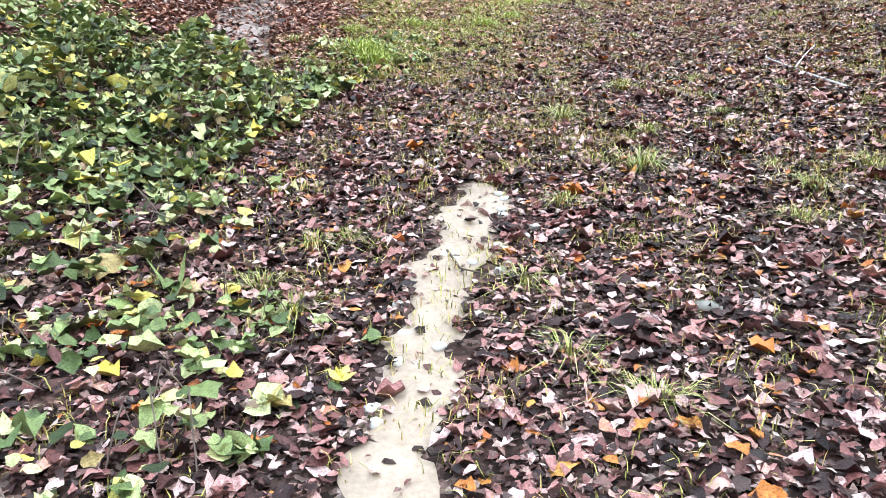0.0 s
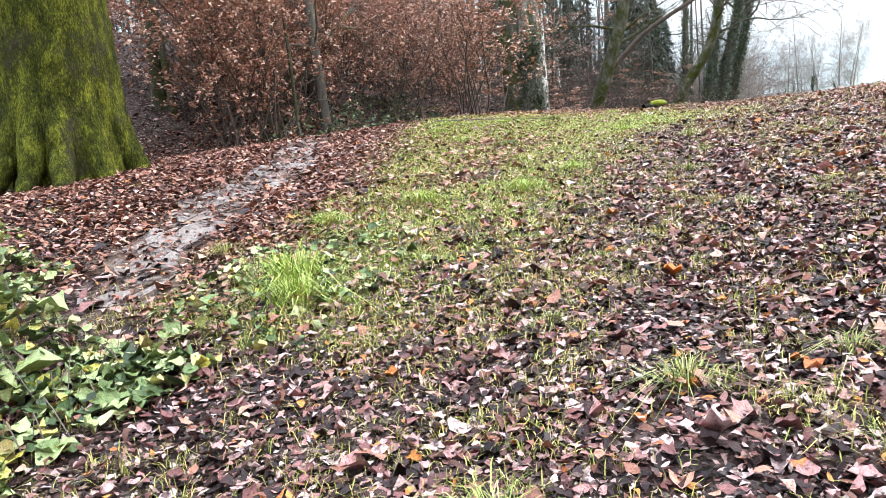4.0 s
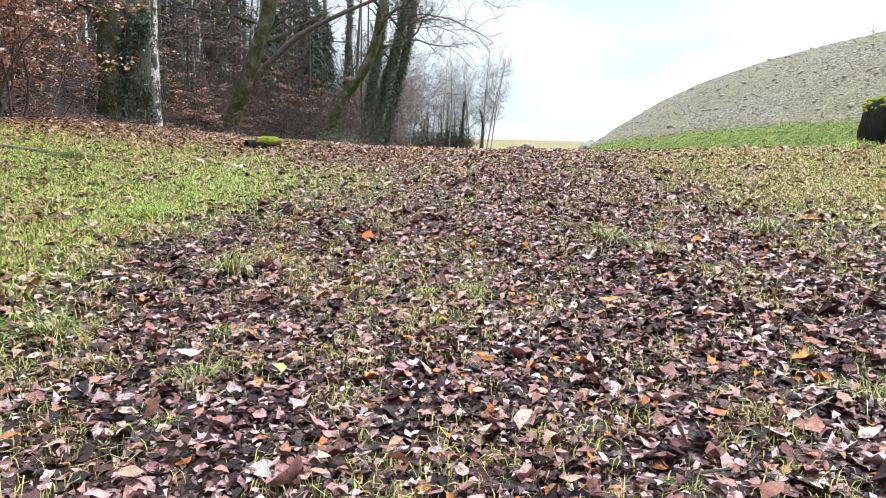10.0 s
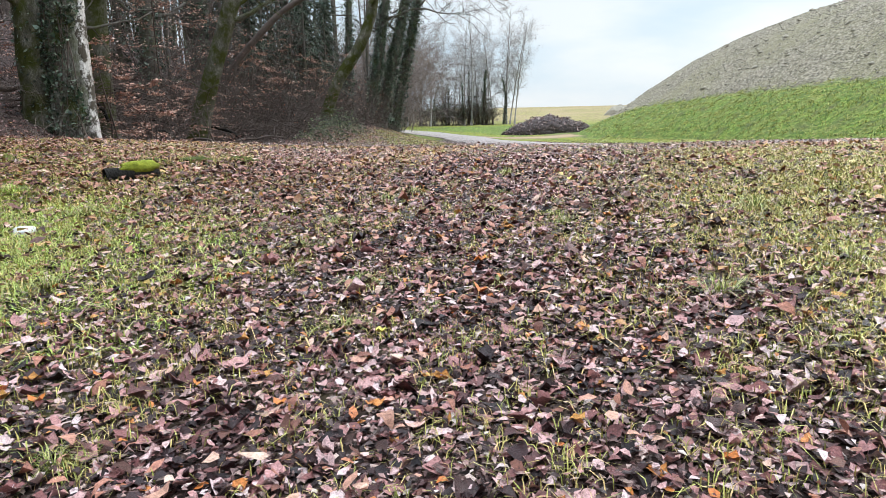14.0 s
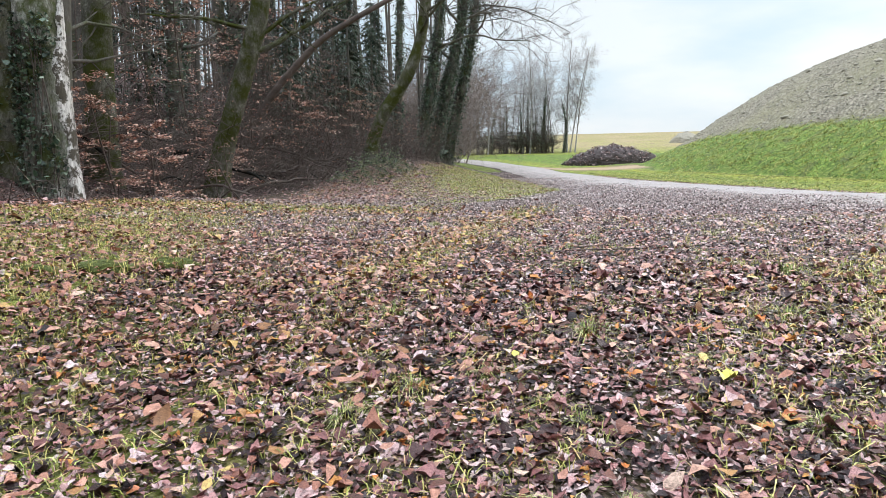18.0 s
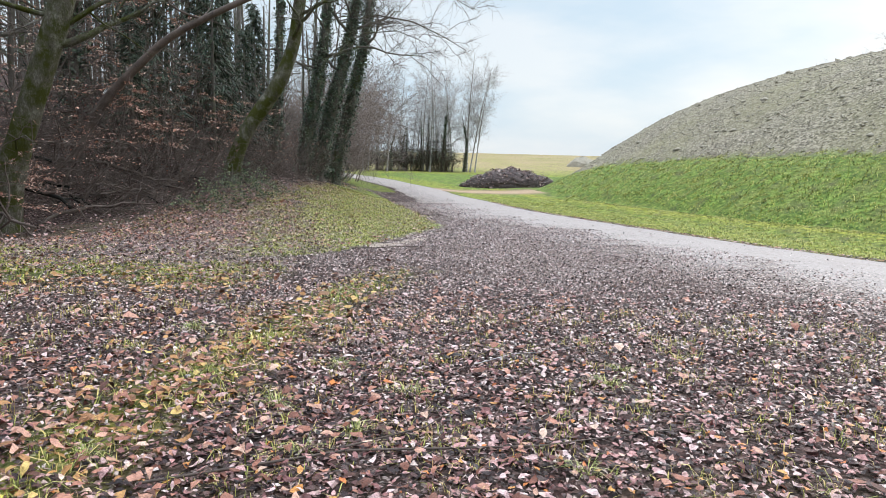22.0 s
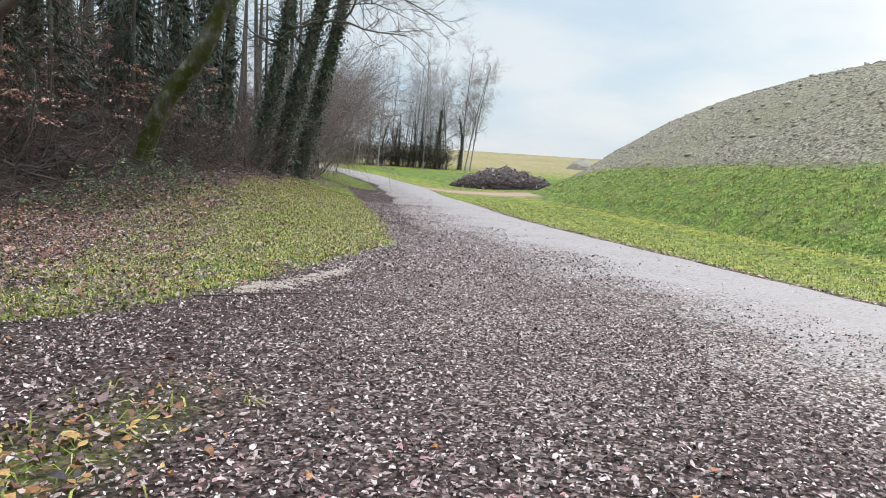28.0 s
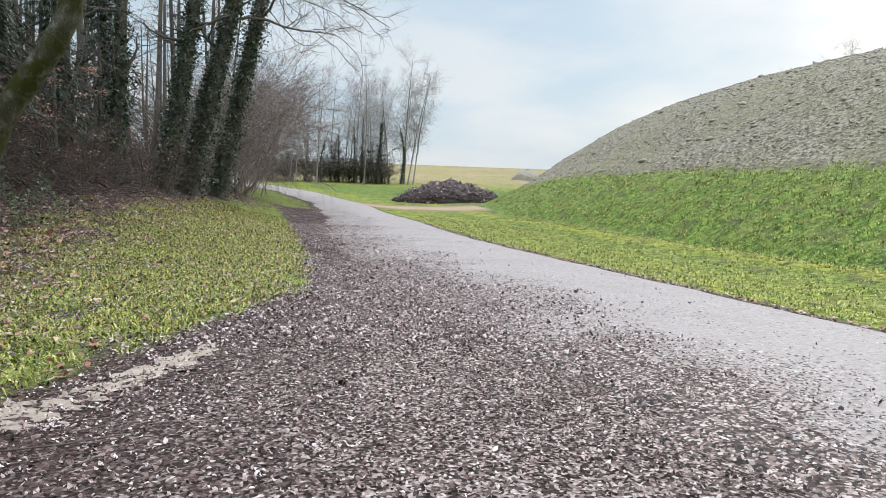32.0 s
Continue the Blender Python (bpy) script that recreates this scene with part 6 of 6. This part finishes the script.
log = thing("mossy_log", (-1.95, 19.0, g(-1.95, 19.0)), "short rotten log end covered with yellow moss", "log")
p = np.array([(-0.1, -0.1, 0.03), (0.02, 0.02, 0.04), (0.16, 0.16, 0.03)])
part("wood", mesh_np("wood", *tube(p, (0.06, 0.055, 0.04), 12, 0.1, 3), M_DARKWOOD, True), log)
v, q = lumpy(113, (0.3, 0.14, 0.1), 0.35)
ang = math.radians(45)
v = v @ np.array([[math.cos(ang), math.sin(ang), 0], [-math.sin(ang), math.cos(ang), 0], [0, 0, 1]])
log.scale = (1.6, 1.6, 1.6)
part("moss", mesh_np("moss", v + np.array([0.06, 0.06, 0.085]), q, None, M_MOSS, True), log, "yellow-green moss")
M_DULL_MOSS = noise_mat("dull_moss", ((0.3, (0.03, 0.04, 0.01)), (0.7, (0.12, 0.13, 0.03))), 18.0, 0.95, 0.9, 0.02)


def moss_clump(x, y, size, seed):
    rng = np.random.default_rng(seed)
    ob = thing("moss_clump", (x, y, g(x, y)), "dark mossy turf clump in the grass", "moss", "moss clumps")
    v, q = lumpy(seed, (0.5 * size, 0.3 * size, 0.16 * size), 0.55, 2.0, 14, 22)
    part("cushion", mesh_np("cushion", v + np.array([0, 0, 0.02]), q, None, M_DULL_MOSS, True), ob)
    p = np.stack([rng.normal(0, 0.17 * size, 90), rng.normal(0, 0.11 * size, 90), np.full(90, 0.01)], -1)
    vv, qq, tt = blades(p, 0.13 * size, rng, 0.9, 0.005)
    tagged(part("blade_fringe", mesh_np("blade_fringe", vv, qq, tt, M_GRASS), ob), kind="stuff")


for k, (x, y, size) in enumerate(((-1.8, 20.6, 1.0), (-1.35, 20.9, 0.8), (-2.3, 20.4, 0.7), (-3.2, 15.9, 1.0), (-2.5, 11.9, 0.9))):
    moss_clump(x, y, size, 120 + k)


def stone(x, y, size, seed, m, label):
    v, q = lumpy(seed, size, 0.16, 2.6, 10, 14)
    ob = tagged(new("stone", mesh_np("stone", v, q, None, m, True)), label, "stone", "stones on the ground")
    ob.matrix_world = pose(x, y, g(x, y) + size[2] * 0.2, 0, 0, 60 * seed)
    return ob


M_WHITE_STONE = noise_mat("pale_limestone", ((0.3, (0.4, 0.38, 0.36)), (0.7, (0.65, 0.63, 0.6))), 9.0, 0.7, 0.3, 0.01)
stone(-1.53, 16.64, (0.26, 0.18, 0.09), 131, M_WHITE_STONE, "pale limestone half sunk in the grass")
stone(1.43, 2.13, (0.12, 0.08, 0.04), 132, M_STONE, "flat pale stone lying among wet leaves")
stone(-3.4, 8.4, (0.18, 0.12, 0.05), 133, M_WHITE_STONE, "pale stone on the bare side path")
for k, (x, y) in enumerate(((5.9, 39.0), (6.4, 41.5), (7.4, 38.4), (6.9, 37.0), (8.0, 42.0), (7.8, 36.2))):
    stone(x, y, (0.09, 0.07, 0.05), 140 + k, M_STONE, "small grey stone lying on the asphalt")
for k in range(22):
    a = np.random.default_rng(150 + k)
    stone(float(0.42 + a.normal(0, 0.1)), float(a.uniform(1.2, 3.2)), (0.06, 0.05, 0.035), 160 + k, M_WHITE_STONE, "pale pebble in the washed sand rill")


def stick(points, r, label, mat=M_TWIG, fork=None):
    base = np.array([points[0][0], points[0][1], g(*points[0])])
    p = np.array([(x - base[0], y - base[1], g(x, y) - base[2] + 0.03) for x, y in points])
    ob = thing("stick", base, label, "stick", "sticks on the ground")
    part("stem", mesh_np("stem", *tube(p, np.linspace(r, r * 0.5, len(p)), 7, 0.08), mat, True), ob)
    if fork:
        f = np.array([(x - base[0], y - base[1], g(x, y) - base[2] + 0.05) for x, y in fork])
        part("side_twig", mesh_np("side_twig", *tube(f, np.linspace(r * 0.7, r * 0.3, len(f)), 6, 0.08), mat, True), ob)
    return ob


stick(((2.55, 5.3), (2.35, 5.9), (2.15, 6.6), (2.2, 7.1)), 0.012, "forked grey stick lying on fallen leaves", M_TWIG_PALE, ((2.3, 6.0), (2.45, 6.5), (2.6, 6.9)))
stick(((-3.2, 8.9), (-2.7, 9.3), (-2.1, 9.6)), 0.02, "dead branch lying across the side path")
stick(((3.0, 23.6), (3.3, 23.9), (3.6, 24.0), (3.85, 24.2)), 0.003, "thin bent twig on leaf debris", M_TWIG_PALE)
stick(((2.1, 29.8), (2.16, 30.0), (2.2, 30.2), (2.19, 30.35), (2.24, 30.5)), 0.003, "thin bent twig on leaf debris", M_TWIG_TAN)
stick(((0.7, 32.3), (1.1, 32.45), (1.5, 32.75), (1.9, 32.9), (2.2, 33.1)), 0.009, "dark fallen twig beside the verge")
stick(((8.3, 35.1), (8.5, 34.95), (8.75, 34.95)), 0.015, "short dark twig lying on the asphalt")
stick(((1.4, 21.6), (2.3, 22.0), (3.3, 22.1), (4.2, 22.4)), 0.008, "long dark branch fallen across the path", M_TWIG, ((2.3, 22.0), (2.7, 22.3), (2.9, 22.7)))
stick(((-5.6, 15.4), (-4.4, 16.0), (-3.3, 16.0), (-2.6, 16.3)), 0.05, "fallen branch lying at the wood edge")
rng = np.random.default_rng(171)
for _ in range(40):
    y = rng.uniform(1, 38)
    x = track_x(y) + rng.normal(0, 2.2)
    a = rng.uniform(0, 6.3)
    L = rng.uniform(0.15, 0.45)
    stick(((x, y), (x + L * 0.5 * math.cos(a), y + L * 0.5 * math.sin(a)), (x + L * math.cos(a + 0.4), y + L * math.sin(a + 0.4))), rng.uniform(0.003, 0.007), "short twig lying in the leaf litter")


# ---- the hill of rubble, the heaps and the far trees ----
def rubble(n, seed):
    rng = np.random.default_rng(seed)
    x, y = scatter(n, 14, 46, 30, 172, rng, lambda a, b: (a > gravel_foot(b) + 0.3) * np.clip(1.25 - b / 170, 0.2, 1))
    s = 0.075 * np.exp(rng.normal(0, 0.5, len(x)))
    oct_v = np.array([(1, 0, 0), (-1, 0, 0), (0, 1, 0), (0, -1, 0), (0, 0, 1), (0, 0, -1)], float)
    oct_t = np.array([(0, 2, 4), (2, 1, 4), (1, 3, 4), (3, 0, 4), (2, 0, 5), (1, 2, 5), (3, 1, 5), (0, 3, 5)])
    v = oct_v[None] * rng.uniform(0.5, 1.3, (len(x), 6, 1)) * np.array([1.2, 1.0, 0.6])
    v = np.einsum("nij,nkj->nki", spin(len(x), rng, 0.5), v) * s[:, None, None] + np.stack([x, y, land(x, y)], -1)[:, None]
    t = oct_t[None] + (np.arange(len(x)) * 6)[:, None, None]
    return tagged(new("rubble", mesh_np("rubble", v.reshape(-1, 3), None, t.reshape(-1, 3), M_RUBBLE)), "grey stones strewn over the rubble hill", "stones", kind="stuff")


rubble(40000, 181)


def heap(name, x, y, size, seed, mat, label, rough=0.12, square=1.7):
    v, q = lumpy(seed, size, rough, square, 40, 70)
    v = v + 0.09 * np.sin(v * 3.1 + 1)[:, [1, 2, 0]] + np.random.default_rng(seed).normal(0, 0.05, v.shape)
    ob = tagged(new(name, mesh_np(name, v, q, None, mat, True)), label, "heap")
    ob.location = (x, y, g(x, y) - 0.1)
    return ob


mulch = heap("earth_mound", 8.5, 98.5, (11.4, 7.0, 3.9), 191, M_HUMUS, "long low heap of dark earth", 0.14, 1.55)
rng = np.random.default_rng(194)
top = np.array([v.co for v in mulch.data.vertices])
top = top[top[:, 2] > -0.2]
crumb = top[rng.integers(0, len(top), 5200)] + rng.normal(0, 0.16, (5200, 3)) * (1, 1, 0.35)
v, t = leaves(crumb, 0.17 * np.exp(rng.normal(0, 0.4, 5200)), rng, 0.7, "shard")
tagged(part("clod_cover", mesh_np("clod_cover", v, None, t, M_CRUMB), mulch, "rough clods and bark crumbs"), kind="stuff")
heap("rubble_mound", 30.6, 178, (7, 7, 4.4), 192, M_RUBBLE, "cone of grey rubble beyond the hill")
heap("rubble_mound", 37.0, 181, (6, 6, 3.6), 193, M_RUBBLE, "smaller cone of grey rubble beyond the hill")

# Bark and twigs of these far trees carry the haze in their colour.
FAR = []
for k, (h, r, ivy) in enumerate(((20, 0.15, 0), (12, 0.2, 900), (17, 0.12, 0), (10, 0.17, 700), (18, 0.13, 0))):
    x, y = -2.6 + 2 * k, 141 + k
    FAR.append(stand("far_tree", ((x, y, g(x, y)), (x + (0.3, 0.4, -0.7, 0.5, 0.9)[k], y, g(x, y) + h * 0.5), (x + (-0.2, 0.9, -2.0, -0.6, 2.4)[k], y, g(x, y) + h)), (r, r * 0.7, r * 0.15), "slender leafless tree beyond the bend, coloured pale for haze" if not ivy else "stunted dark trunk with ivy beyond the bend", "trees beyond the bend", limbs=20 if not ivy else 9, limb_len=4.2 if not ivy else 2.2, limb_from=0.3, subs=6, sub_len=2.2, twigs=5, twig_len=1.5, seed=200 + k, sides=8, bark=M_HAZED_BIRCH if not ivy else M_BARK, twig_mat=M_TWIG_PALE, steps=14, ivy=ivy, ivy_r=0.3, ivy_size=0.24, twig_r=0.014, sway=(0, 0, 1.1)))
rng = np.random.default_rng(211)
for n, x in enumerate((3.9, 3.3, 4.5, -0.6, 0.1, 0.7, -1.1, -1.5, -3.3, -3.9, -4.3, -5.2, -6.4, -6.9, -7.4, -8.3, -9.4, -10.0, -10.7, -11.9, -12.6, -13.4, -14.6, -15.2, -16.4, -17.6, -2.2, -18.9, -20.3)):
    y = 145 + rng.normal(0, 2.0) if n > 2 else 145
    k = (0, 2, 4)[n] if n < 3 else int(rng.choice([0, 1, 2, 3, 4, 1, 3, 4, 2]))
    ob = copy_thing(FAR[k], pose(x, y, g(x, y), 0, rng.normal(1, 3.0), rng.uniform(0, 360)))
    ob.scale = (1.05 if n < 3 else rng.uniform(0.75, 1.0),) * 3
HEDGE = shrub("hedge_shrub", "dark leafless hedge shrub beyond the bend", "hedge beyond the bend", 221, 16, 4.0, 1.7, (0, 0), 420, M_IVY, place=(-3, 142), leaf_size=0.2, twig_r=0.014)
for x in np.arange(-21, 2.2, 0.8):
    copy_thing(HEDGE, pose(float(x + rng.normal(0, 0.5)), float(143 + rng.normal(0, 1.5)), g(x, 143), 0, 0, rng.uniform(0, 360))).scale = (1, 1, rng.uniform(0.7, 1.5))
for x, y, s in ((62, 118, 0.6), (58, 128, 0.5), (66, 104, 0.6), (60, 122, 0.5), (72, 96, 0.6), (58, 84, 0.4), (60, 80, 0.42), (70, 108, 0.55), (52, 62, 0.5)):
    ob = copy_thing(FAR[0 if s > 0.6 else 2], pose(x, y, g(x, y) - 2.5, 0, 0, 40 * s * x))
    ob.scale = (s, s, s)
post = thing("fence_post", (36.5, 58, g(36.5, 58)), "leaning dark wooden post on the hill crest", "post")
part("post", mesh_np("post", *tube(((0, 0, -0.3), (0.02, 0, 0.6), (-0.15, 0, 1.5)), (0.1, 0.09, 0.08), 8, 0.05), M_DARKWOOD, True), post)
